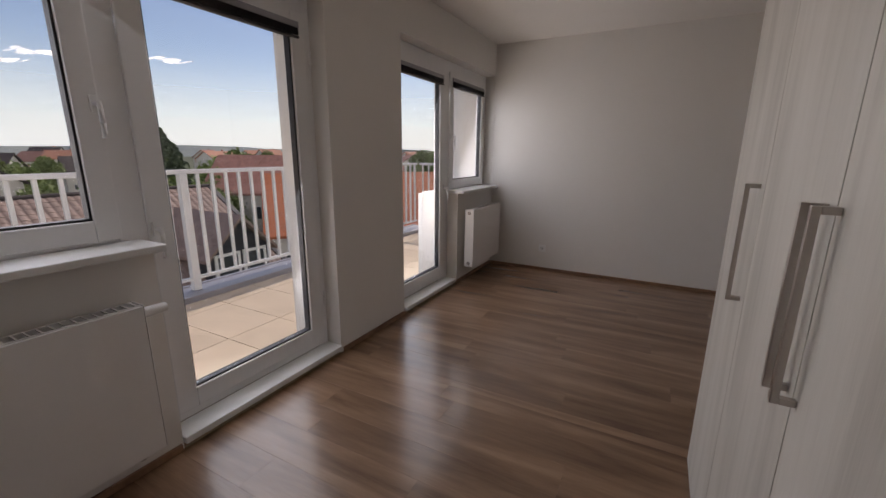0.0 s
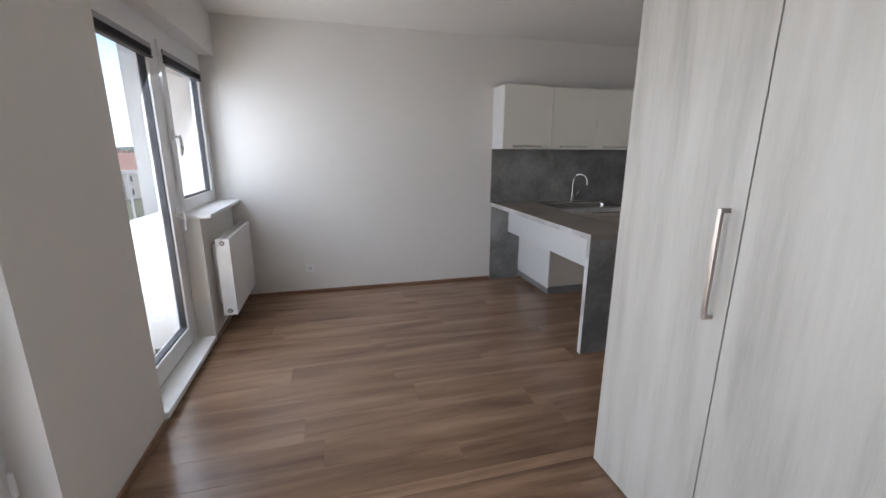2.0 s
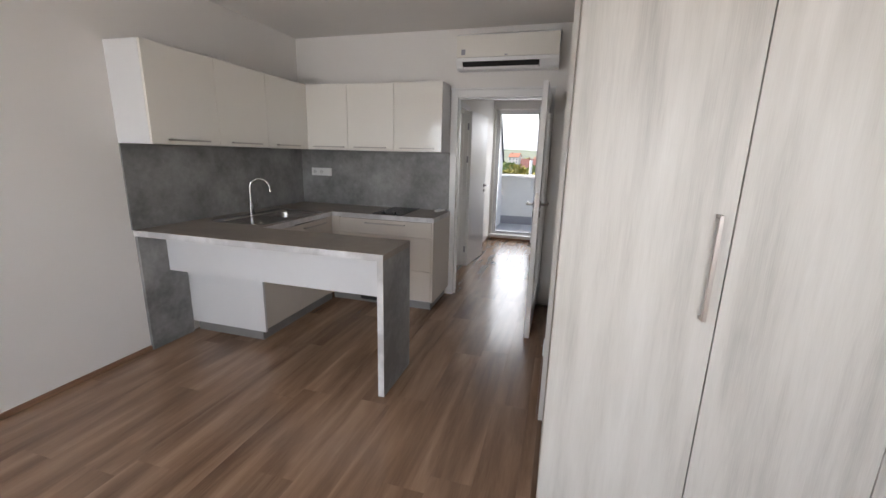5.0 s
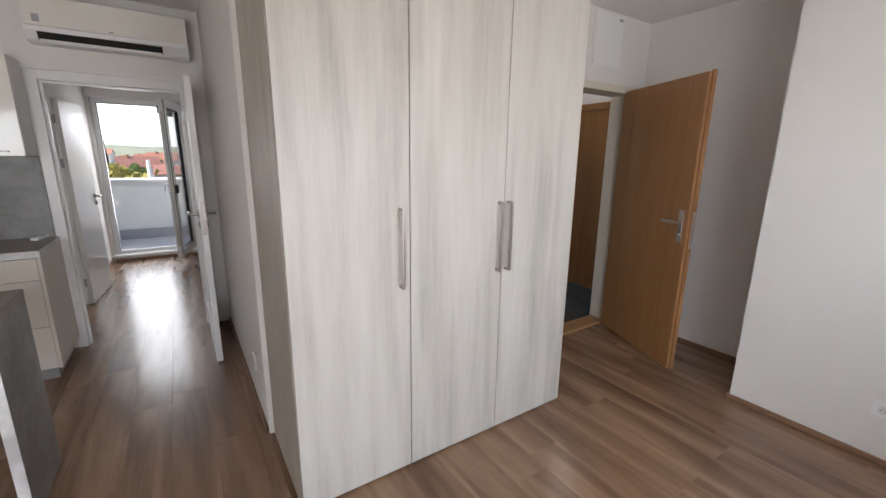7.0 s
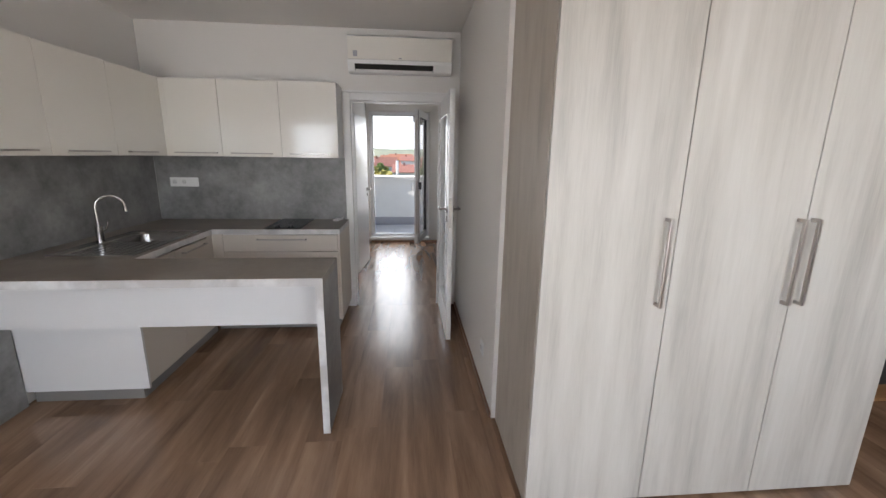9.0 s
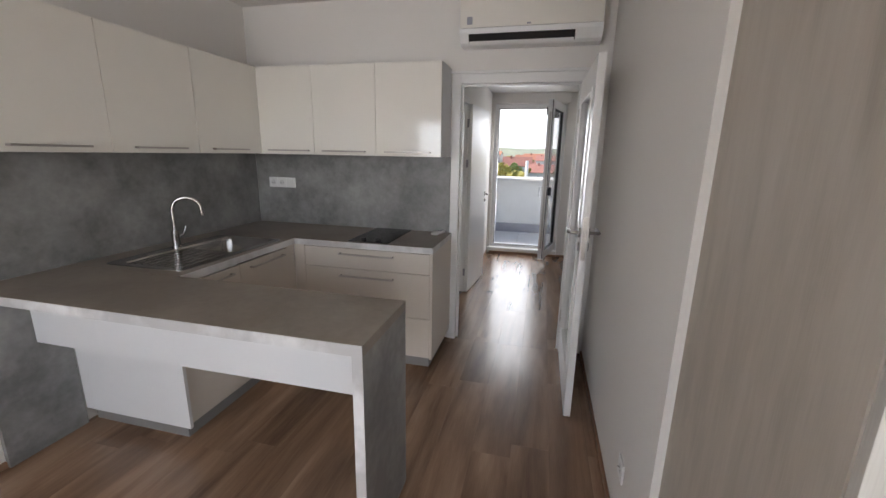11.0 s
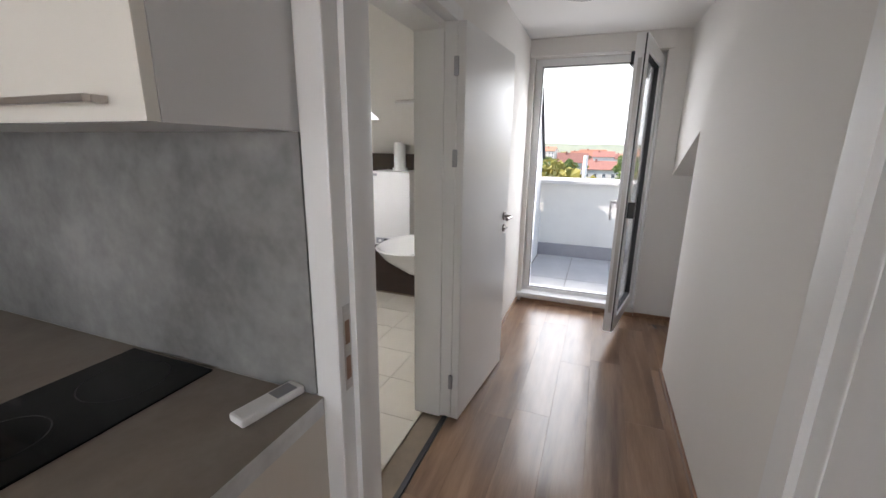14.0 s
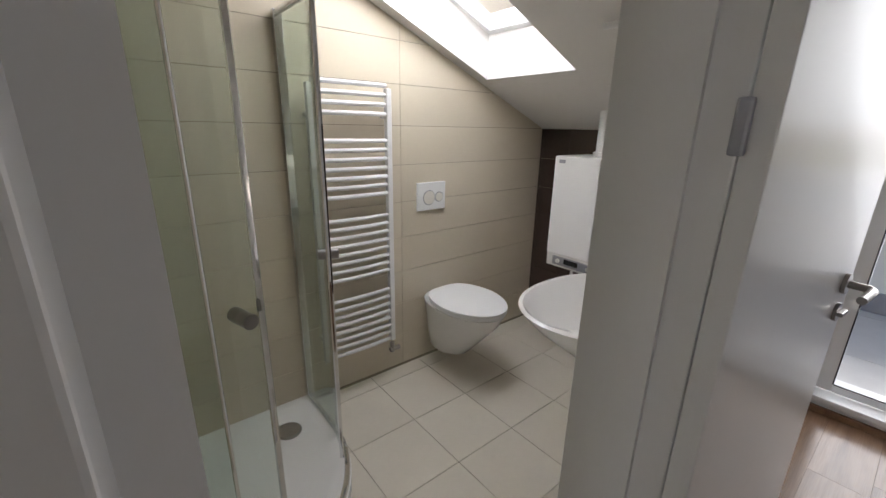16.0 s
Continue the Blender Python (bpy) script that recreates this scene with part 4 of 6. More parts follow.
# bathroom door: plain white leaf folded back along the hall wall
db = tagged(new("door_2"), "plain white bathroom door folded open against the hall wall", "door", kind="structure")
db.matrix_basis = pose(4.16, HY1, 0)
BO0, BO1 = 3.395, 4.138
part("door_frame", boxes((3.347, BO0, HY1 - 0.014, BY0 + 0.014, 0, OZ + 0.06), (BO1, 4.208, HY1 - 0.014, BY0 + 0.014, 0, OZ + 0.06), (BO0, BO1, HY1 - 0.014, BY0 + 0.014, OZ, OZ + 0.06), bevel=0.004), DOORWHITE, db)
part("stop", boxes((BO0, BO0 + 0.042, HY1 + 0.045, HY1 + 0.075, 0, OZ), (BO1 - 0.012, BO1, HY1 + 0.045, BY0 + 0.012, 0, OZ), (BO0 + 0.042, BO1 - 0.012, HY1 + 0.045, BY0 + 0.012, OZ - 0.03, OZ)), DOORWHITE, db)
part("threshold", box(BO0, BO1, HY1 + 0.005, HY1 + 0.03, -0.004, 0.006, 0.002), BLACK, db, "dark threshold strip")
bm = box(0.0, 0.712, -0.02, 0.02, 0.008, OZ - 0.004, 0.003)
TB = pose(4.128, 3.172, 0, 0, 0, -5.5)
bmesh.ops.transform(bm, matrix=TB, verts=bm.verts)
lf2 = part("leaf", bm, DOORWHITE, db, "plain white lacquered leaf")


def moved(bm, m):
    bmesh.ops.transform(bm, matrix=m, verts=bm.verts)
    return bm


for sgn in (-1,):
    part("rosette", moved(rod(bmesh.new(), (0.645, sgn * 0.02, 1.03), (0.645, sgn * 0.029, 1.03), 0.026, 22), TB), LEVER, lf2, smooth=True)
    part("lever", moved(tube([(0.645, sgn * 0.028, 1.03), (0.645, sgn * 0.066, 1.03), (0.63, sgn * 0.074, 1.03), (0.585, sgn * 0.075, 1.03), (0.53, sgn * 0.075, 1.03)], 0.0095), TB), LEVER, lf2, smooth=True)
    part("key_rosette", moved(rod(bmesh.new(), (0.645, sgn * 0.02, 0.955), (0.645, sgn * 0.028, 0.955), 0.024, 22), TB), LEVER, lf2, smooth=True)
    part("thumb_turn", moved(box(0.62, 0.67, sgn * 0.02 - 0.02, sgn * 0.02 - 0.008, 0.95, 0.961, 0.003), TB), LEVER, lf2)
for z in (0.19, 1.345, 1.74):
    part("hinge", boxes((4.112, 4.1255, HY1 - 0.028, HY1 - 0.006, z, z + 0.08), bevel=0.005), ZINC, db)

# entrance door: beech veneer leaf ajar
de = tagged(new("door_3"), "beech-veneered entrance door standing open", "door", kind="structure")
de.matrix_basis = pose(XB, -0.5, 0)
EO0, EO1, EZ = -0.87, -0.10, 2.0
part("door_frame", boxes((XB - 0.012, XB + 0.172, EO1, -0.042, 0, EZ + 0.058), (XB - 0.012, XB + 0.172, -0.928, EO0, 0, EZ + 0.058), (XB - 0.012, XB + 0.172, EO0, EO1, EZ, EZ + 0.058), bevel=0.004), mat("cream_steel_frame", (0.66, 0.61, 0.52), 0.4, var=0.02), de, "cream steel door frame")
part("threshold", box(XB + 0.01, XB + 0.16, EO0, EO1, -0.004, 0.022, 0.005), BEECH_H, de, "beech threshold")
ang = math.degrees(math.atan2(-0.520 + 0.853, 0.315 - 1.118))
TE = pose(1.118, -0.853, 0, 0, 0, ang)
le = part("leaf", moved(box(0.0, 0.848, -0.045, 0.0, 0.01, 2.015, 0.002), TE), BEECH, de, "beech-veneered leaf")
part("edge_rebate", moved(box(0.8482, 0.862, -0.028, -0.0, 0.012, 2.025, 0.002), TE), BEECH, le)
part("security_plate", moved(box(0.771, 0.811, -0.052, -0.0451, 0.93, 1.15, 0.004), TE), STEEL, le, "satin security lock plate")
part("lever", moved(tube([(0.791, -0.052, 1.07), (0.791, -0.09, 1.07), (0.776, -0.10, 1.07), (0.726, -0.10, 1.07), (0.676, -0.10, 1.068)], 0.010), TE), STEEL, le, smooth=True)
part("cylinder", moved(rod(bmesh.new(), (0.791, -0.05, 0.985), (0.791, -0.062, 0.985), 0.012, 16), TE), STEEL, le, smooth=True)
part("lock_case", moved(box(0.861, 0.8635, -0.024, -0.004, 0.9, 1.15), TE), STEEL, le)
eb = thing("fuse_box", "white flush electrical cover high on the entrance wall", "cover", at=(XB, -0.55, 2.2))
part("frame", box(XB - 0.008, XB - 0.0005, -0.69, -0.352, 2.16, 2.54, 0.002), PLASTIC, eb)
part("cover", box(XB - 0.014, XB - 0.0081, -0.675, -0.367, 2.175, 2.525, 0.003), PLASTIC, eb)
part("latch", box(XB - 0.017, XB - 0.0141, -0.67, -0.63, 2.50, 2.518), ZINC, eb)

# stairwell behind the entrance
structure("stairwell_floor", box(XB + 0.16, 3.2, -1.6, 1.9, -0.03, -0.002), DARKMAT, "dark carpeted landing floor", "floor")
structure("stairwell_walls", boxes((3.2, 3.29, -1.6, 1.9, 0, H), (XB + 0.16, 3.2, -1.7, -1.6, 0, H), (XB + 0.16, 3.2, 1.85, 1.93, 0, H)), PAINT, "plain landing walls", "wall")
nb = thing("landing_door", "beech-veneered neighbour door on the landing", "door", at=(1.9, -1.58, 0))
part("leaf", box(1.40, 2.25, -1.599, -1.57, 0.01, 2.0, 0.003), BEECH, nb)
part("door_frame", boxes((1.33, 1.398, -1.599, -1.555, 0, 2.07), (2.252, 2.32, -1.599, -1.555, 0, 2.07), (1.398, 2.252, -1.599, -1.555, 2.003, 2.07)), BEECH, nb)
lp = thing("landing_lamp", "round glowing ceiling lamp on the landing", "lamp", at=(1.9, -0.9, H))
part("diffuser", rod(bmesh.new(), (1.75, -0.95, H - 0.07), (1.75, -0.95, H - 0.001), 0.15, 28), glow("lamp_glass", (1.0, 0.95, 0.85), 4.0), lp, smooth=True)


# ---- hall ----
hl = thing("ceiling_lamp", "white round ceiling lamp with a frosted dome, switched off", "lamp", at=(4.88, 2.73, HH))
part("base", rod(bmesh.new(), (4.88, 2.73, HH - 0.022), (4.88, 2.73, HH - 0.0005), 0.15, 40), PLASTIC, hl, smooth=True)
rings = [[(4.88 + r * (1 + 0.025 * math.cos(6 * a)) * math.cos(a), 2.73 + r * (1 + 0.025 * math.cos(6 * a)) * math.sin(a), HH - z) for a in [2 * math.pi * k / 48 for k in range(48)]] for r, z in ((0.175, 0.022), (0.185, 0.035), (0.168, 0.06), (0.115, 0.08), (0.06, 0.09), (0.01, 0.092))]
part("dome", loft(rings), mat("frosted_white_glass", (0.72, 0.70, 0.70), 0.25, var=0.01), hl, smooth=True)

bd = tagged(new("door_4"), "white plastic glazed balcony door standing open inward", "door", kind="structure")
bd.matrix_basis = pose(6.2, 2.67, 0)
BX = HX1 + 0.11
part("door_frame", boxes((BX - 0.04, BX + 0.04, 2.163, 2.225, 0.09, 2.188), (BX - 0.04, BX + 0.04, 3.105, 3.167, 0.09, 2.188), (BX - 0.04, BX + 0.04, 2.225, 3.105, 2.126, 2.188), (BX - 0.04, BX + 0.04, 2.225, 3.105, 0.09, 0.135), bevel=0.005), PVC, bd)
part("frame_gasket", boxes((BX - 0.044, BX - 0.0402, 3.103, 3.109, 0.135, 2.126), (BX - 0.044, BX - 0.0402, 2.229, 3.103, 2.122, 2.128), (BX - 0.044, BX - 0.0402, 2.229, 3.103, 0.132, 0.137)), GASKET, bd)
part("door_sill", box(HX1 - 0.035, BX - 0.041, 2.165, 3.205, 0.055, 0.089, 0.006), PLASTIC, bd, "white plastic threshold board")
part("sill_front", box(HX1 - 0.012, BX - 0.05, 2.165, 3.165, 0.031, 0.0548), PLASTIC, bd)
TL = pose(6.13, 2.215, 0, 0, 0, 167.0)
lw_, z0, z1, w = 0.80, 0.125, 2.155, 0.095
lf4 = part("leaf", moved(boxes((0, w, -0.035, 0.035, z0, z1), (lw_ - w, lw_, -0.035, 0.035, z0, z1), (w, lw_ - w, -0.035, 0.035, z0, z0 + w), (w, lw_ - w, -0.035, 0.035, z1 - w, z1), bevel=0.006), TL), PVC, bd, "white plastic door leaf")
part("gasket", moved(boxes((w - 0.001, w + 0.009, -0.02, 0.02, z0 + w, z1 - w), (lw_ - w - 0.009, lw_ - w + 0.001, -0.02, 0.02, z0 + w, z1 - w), (w + 0.009, lw_ - w - 0.009, -0.02, 0.02, z0 + w - 0.001, z0 + w + 0.009), (w + 0.009, lw_ - w - 0.009, -0.02, 0.02, z1 - w - 0.009, z1 - w + 0.001)), TL), GASKET, lf4)
pane = part("pane", moved(box(w + 0.009, lw_ - w - 0.009, -0.004, 0.004, z0 + w + 0.009, z1 - w - 0.009), TL), GLASS, lf4)
pane.visible_shadow = False
part("lock_strip", moved(box(lw_ - 0.001, lw_ + 0.0015, -0.012, 0.012, z0 + 0.15, z1 - 0.15), TL), STEEL, lf4)
part("edge_gasket", moved(box(lw_ - 0.003, lw_ + 0.003, 0.022, 0.03, z0 + 0.01, z1 - 0.01), TL), GASKET, lf4)
part("catch", moved(box(lw_ - 0.03, lw_ + 0.004, 0.034, 0.075, 0.98, 1.09, 0.004), TL), BLACK, lf4, "black door catch")
for k in range(5):
    part("locking_pin", moved(rod(bmesh.new(), (lw_ + 0.001, 0, 0.4 + k * 0.36), (lw_ + 0.012, 0, 0.4 + k * 0.36), 0.006, 10), TL), STEEL, lf4)
bm = box(lw_ - 0.065, lw_ - 0.035, -0.048, -0.0352, 1.04, 1.11, 0.004)
rod(bm, (lw_ - 0.05, -0.045, 1.075), (lw_ - 0.05, -0.08, 1.075), 0.009)
part("handle", moved(bm, TL), PVC, lf4)
part("handle_lever", moved(tube([(lw_ - 0.05, -0.078, 1.085), (lw_ - 0.05, -0.084, 1.05), (lw_ - 0.052, -0.084, 0.99), (lw_ - 0.055, -0.08, 0.95)], 0.0095), TL), PVC, lf4, smooth=True)
cas = part("blind", moved(box(w + 0.005, lw_ - w - 0.005, -0.075, -0.036, z1 - w - 0.055, z1 - w + 0.01, 0.004), TL), GASKET, lf4, "dark pulled-up venetian blind")
part("bottom_rail", moved(box(w + 0.005, lw_ - w - 0.005, -0.078, -0.038, z1 - w - 0.075, z1 - w - 0.058, 0.003), TL), BLACK, cas)
part("box_over_door", box(HX1 - 0.03, HX1, 2.12, 3.205, 2.195, HH - 0.001, 0.004), PAINT, bd, "white lintel box over the door")
sw = thing("light_switch", "white light switch on the wall by the hall", "switch", at=(3.3, 2.05, 1.1))
part("frame", box(5.05, 5.131, HY1 - 0.009, HY1 - 0.0005, 1.06, 1.141, 0.002), PLASTIC, sw)
part("rocker", box(5.062, 5.119, HY1 - 0.0125, HY1 - 0.0091, 1.072, 1.129, 0.0015), PLASTIC, sw)
sw2 = thing("light_switch", "white double rocker switch beside the bathroom door", "switch", at=(3.277, HY1, 1.123))
part("frame", box(3.236, 3.318, HY1 - 0.010, HY1 - 0.0005, 1.123, 1.207, 0.003), PLASTIC, sw2)
for a in (3.249, 3.2785):
    part("rocker", box(a, a + 0.0275, HY1 - 0.0145, HY1 - 0.0102, 1.137, 1.193, 0.002), PLASTIC, sw2)

# ---- terrace on the hall side ----
structure("terrace_east_slab", box(HX1 + 0.22, 8.22, 0.0, 4.2, -0.35, -0.062), GROUT, "terrace bed", "terrace")
structure("parapet_east", box(8.20, 8.75, -0.5, 4.6, -0.35, 0.985), RENDER, "white rendered parapet wall", "wall")
structure("parapet_coping", box(8.12, 8.85, -0.5, 4.6, 0.986, 1.03, 0.006), mat("pale_coping_metal", (0.66, 0.65, 0.63), 0.5, var=0.04), "pale metal parapet coping", "coping")
structure("parapet_upstand", box(8.172, 8.198, -0.5, 4.2, -0.05, 0.13), ZINC, "grey sheet-metal upstand", "trim")
bm = bmesh.new()
prof = [(6.31, -0.05), (8.198, -0.05), (8.198, 0.60), (8.05, 0.62), (8.05, 1.32), (7.7, 1.78), (7.2, 2.44), (6.31, 2.9)]
lo, hi = [bm.verts.new((x, 3.30, z)) for x, z in prof], [bm.verts.new((x, 3.75, z)) for x, z in prof]
bm.faces.new(lo)
bm.faces.new(hi[::-1])
for k in range(len(prof)):
    bm.faces.new((lo[k], hi[k], hi[(k + 1) % len(prof)], lo[(k + 1) % len(prof)]))
bmesh.ops.recalc_face_normals(bm, faces=bm.faces)
structure("terrace_cheek", bm, RENDER, "white rendered sloping terrace cheek", "wall")
bm = bmesh.new()
for (xa, za), (xb, zb) in zip(prof[4:], prof[5:]):
    d = Vector((xb - xa, 0, zb - za)).normalized()
    nrm = Vector((-d.z, 0, d.x)) * -0.04
    q = [Vector((xa, 3.27, za)), Vector((xb, 3.27, zb)), Vector((xb, 3.8, zb)), Vector((xa, 3.8, za))]
    vs = [bm.verts.new(p) for p in q] + [bm.verts.new(p + nrm) for p in q]
    for f in ((0, 1, 2, 3), (7, 6, 5, 4), (0, 4, 5, 1), (1, 5, 6, 2), (2, 6, 7, 3), (3, 7, 4, 0)):
        bm.faces.new([vs[i] for i in f])
bmesh.ops.recalc_face_normals(bm, faces=bm.faces)
structure("cheek_flashing", bm, GASKET, "dark metal flashing on the sloping cheek", "trim")
structure("facade_east", boxes((HX1 + 0.222, HX1 + 0.28, 0.0, 2.13, -0.06, 2.7), (HX1 + 0.222, HX1 + 0.28, 3.2, 3.3, -0.06, 2.7), (HX1 + 0.222, HX1 + 0.28, 2.13, 3.2, 2.2, 2.7)), RENDER, "white rendered dormer front", "facade")
ol = thing("terrace_light", "white round outdoor wall light on the parapet", "lamp", at=(8.19, 2.29, 0.74))
part("body", rod(bmesh.new(), (8.199, 2.29, 0.745), (8.15, 2.29, 0.745), 0.055, 28, 0.05), PLASTIC, ol, smooth=True)
part("lens", rod(bmesh.new(), (8.15, 2.29, 0.745), (8.14, 2.29, 0.745), 0.04, 28, 0.03), PORCELAIN, ol, smooth=True)
pl = thing("chimney_pipe", "thin pale metal pole beyond the parapet", "pole", at=(9.4, 2.79, 0))
part("tube", rod(bmesh.new(), (9.38, 2.79, -3.0), (9.38, 2.79, 1.36), 0.035, 14), RAIL, pl, smooth=True)

# ---- bathroom ----
# shower: quadrant tray, rails, curved and flat glass
SX, SY, SR = BX0 + 0.02, YN - 0.012, 0.89
tray = thing("shower_tray", "white quadrant shower tray with a round chrome waste", "shower tray", at=(3.5, 4.4, 0))


def quadrant(r, z, n=20, straight=0.35):
    """Corner outline: two straight sides, a rounded front; corner at the north-west."""
    c = straight * r
    rr = r - c
    pts = [(SX, SY, z), (SX, SY - r, z), (SX + c, SY - r, z)]
    pts += [(SX + c + rr * math.sin(a), SY - c - rr * math.cos(a), z) for a in [math.pi / 2 * k / n for k in range(1, n)]]
    pts += [(SX + r, SY - c, z), (SX + r, SY, z)]
    return pts


bm = loft([quadrant(SR, 0.0), quadrant(SR, 0.045), quadrant(SR - 0.008, 0.052)], True)
part("tray_body", bm, PORCELAIN, tray)
inner = [(SX + (x - SX) * 0.90 + 0.03, SY - (SY - y) * 0.90 - 0.03, z) for x, y, z in quadrant(SR, 0.0525)]
inner2 = [(SX + (x - SX) * 0.87 + 0.04, SY - (SY - y) * 0.87 - 0.04, 0.0535) for x, y, z in quadrant(SR, 0.0)]
part("tray_floor", loft([inner, inner2], True), PORCELAIN, tray)
part("waste", rod(bmesh.new(), (3.845, 4.585, 0.053), (3.845, 4.585, 0.062), 0.057, 30, 0.05), STEEL, tray, "brushed steel waste cover", True)

enc = thing("shower_enclosure", "curved clear glass shower enclosure with chrome profiles", "shower", at=(3.9, 4.2, 0.05))


def curve_pts(r, a0, a1, n, straight=0.35):
    c = straight * SR
    rr = r - c
    return [(SX + c + rr * math.sin(radians(90 * (a0 + (a1 - a0) * k / n))), SY - c - rr * math.cos(radians(90 * (a0 + (a1 - a0) * k / n)))) for k in range(n + 1)]


def glass_wall(name, pts, z0, z1, t=0.006):
    bm = bmesh.new()
    ring = []
    for i, p in enumerate(pts):
        d = Vector((pts[min(i + 1, len(pts) - 1)][0] - pts[max(i - 1, 0)][0], pts[min(i + 1, len(pts) - 1)][1] - pts[max(i - 1, 0)][1], 0)).normalized()
        nrm = Vector((d.y, -d.x, 0)) * t / 2
        c = Vector((p[0], p[1], 0))
        ring.append([bm.verts.new((c + nrm) + Vector((0, 0, z0))), bm.verts.new((c + nrm) + Vector((0, 0, z1))), bm.verts.new((c - nrm) + Vector((0, 0, z1))), bm.verts.new((c - nrm) + Vector((0, 0, z0)))])
    for a, b in zip(ring, ring[1:]):
        for k in range(4):
            bm.faces.new((a[k], a[(k + 1) % 4], b[(k + 1) % 4], b[k]))
    bm.faces.new(ring[0][::-1])
    bm.faces.new(ring[-1])
    bmesh.ops.recalc_face_normals(bm, faces=bm.faces)
    g = part(name, bm, SHOWER, enc, smooth=True)
    g.visible_shadow = False
    return g


ZT = 1.80
glass_wall("fixed_panel", [(SX + SR - 0.012, SY - 0.01), (SX + SR - 0.012, SY - 0.35 * SR - 0.05)], 0.075, ZT - 0.03)
fx = glass_wall("fixed_panel", [(SX + 0.01, SY - SR + 0.012)] + curve_pts(SR - 0.012, 0, 0.09, 4), 0.075, ZT - 0.03)
x, y = curve_pts(SR - 0.012, 0.09, 0.09, 1)[0]
part("seal_strip", rod(bmesh.new(), (x, y, 0.08), (x, y, ZT - 0.03), 0.005, 8), CHROME, fx, smooth=True)
gd1 = glass_wall("sliding_door", curve_pts(SR - 0.034, 0.76, 1.0, 10) + [(SX + SR - 0.034, SY - 0.06)], 0.08, ZT - 0.03)
gd2 = glass_wall("sliding_door", [(SX + 0.05, SY - SR + 0.034)] + curve_pts(SR - 0.034, 0, 0.235, 8), 0.08, ZT - 0.03)
top = [(SX + 0.005, SY - SR + 0.015)] + curve_pts(SR - 0.015, 0, 1, 18) + [(SX + SR - 0.015, SY - 0.005)]
part("top_rail", tube([(x, y, ZT - 0.012) for x, y in top], 0.014, 8), CHROME, enc, smooth=True)
part("bottom_rail", tube([(x, y, 0.064) for x, y in top], 0.012, 8), CHROME, enc, smooth=True)
part("wall_profile", box(SX + SR - 0.03, SX + SR + 0.005, SY - 0.035, SY - 0.0005, 0.055, ZT, 0.004), CHROME, enc)
part("post", box(SX + SR - 0.024, SX + SR, SY - 0.35 * SR - 0.055, SY - 0.35 * SR - 0.03, 0.055, ZT - 0.02, 0.004), CHROME, enc)
x, y = curve_pts(SR - 0.034, 0.76, 0.76, 1)[0]
part("seal_strip", rod(bmesh.new(), (x, y, 0.08), (x, y, ZT - 0.03), 0.009, 8), CHROME, gd1, smooth=True)
x, y = curve_pts(SR - 0.034, 0.235, 0.235, 1)[0]
part("seal_strip", rod(bmesh.new(), (x, y, 0.08), (x, y, ZT - 0.03), 0.009, 8), CHROME, gd2, smooth=True)
for g, a, r in ((gd1, 0.80, SR - 0.034), (gd2, 0.18, SR - 0.034)):
    x, y = curve_pts(r, a, a, 1)[0]
    c = Vector((SX + 0.35 * SR, SY - 0.35 * SR, 0))
    d = (Vector((x, y, 0)) - c).normalized()
    bm = rod(bmesh.new(), Vector((x, y, 0.94)) - d * 0.035, Vector((x, y, 0.94)) + d * 0.035, 0.019, 20)
    part("knob", bm, LEVER, g, "round dark chrome knob", True)

# towel radiator
tr_ = thing("towel_radiator", "white ladder towel radiator on the tiled wall", "radiator", at=(4.3, YN - 0.06, 0.24))
for x in (4.105, 4.485):
    part("upright", box(x - 0.014, x + 0.014, YN - 0.088, YN - 0.058, 0.235, 1.545, 0.006), ENAMEL, tr_)
    for z in (0.35, 1.42):
        part("bracket", rod(bmesh.new(), (x, YN - 0.06, z), (x, YN - 0.0125, z), 0.010, 10), ENAMEL, tr_)
zz = 0.25
rung = mesh_from(tube([(-0.18, 0, 0), (-0.06, -0.010, 0), (0.06, -0.010, 0), (0.18, 0, 0)], 0.0105, 8), "rung", ENAMEL, True)
for n, gap in ((8, 0.11), (8, 0.11), (7, 0.12), (4, 0)):
    for k in range(n):
        o = new("rung", rung)
        o.parent = tr_
        o.matrix_parent_inverse = tr_.matrix_basis.inverted()
        o.location = (4.295, YN - 0.073, zz)
        zz += 0.042
    zz += gap - 0.042
part("valve", rod(bmesh.new(), (4.485, YN - 0.073, 0.16), (4.485, YN - 0.073, 0.22), 0.012, 12), HANDLE, tr_, "dark brass valve", True)
part("valve_head", rod(bmesh.new(), (4.47, YN - 0.073, 0.175), (4.53, YN - 0.073, 0.175), 0.013, 12), HANDLE, tr_, smooth=True)

# wall-hung toilet
wc = thing("toilet", "white wall-hung toilet with closed lid", "toilet", at=(4.83, 4.55, 0.1))
TXC, TY0, TY1 = 4.845, YN - 0.014, YN - 0.535


def egg(w, y0, y1, z, n=36):
    """Outline of a seat: square at the wall, round in front."""
    pts = []
    for k in range(n):
        a = 2 * math.pi * k / n
        s, c = math.sin(a), math.cos(a)
        yy = (y0 + y1) / 2 + c * (y0 - y1) / 2
        f = 1.0 - 0.10 * max(0, -c) - (0.0 if c > 0 else 0)
        sx = math.copysign(abs(s) ** (0.62 if c > 0 else 0.95), s)
        pts.append((TXC + sx * w / 2 * f, yy, z))
    return pts


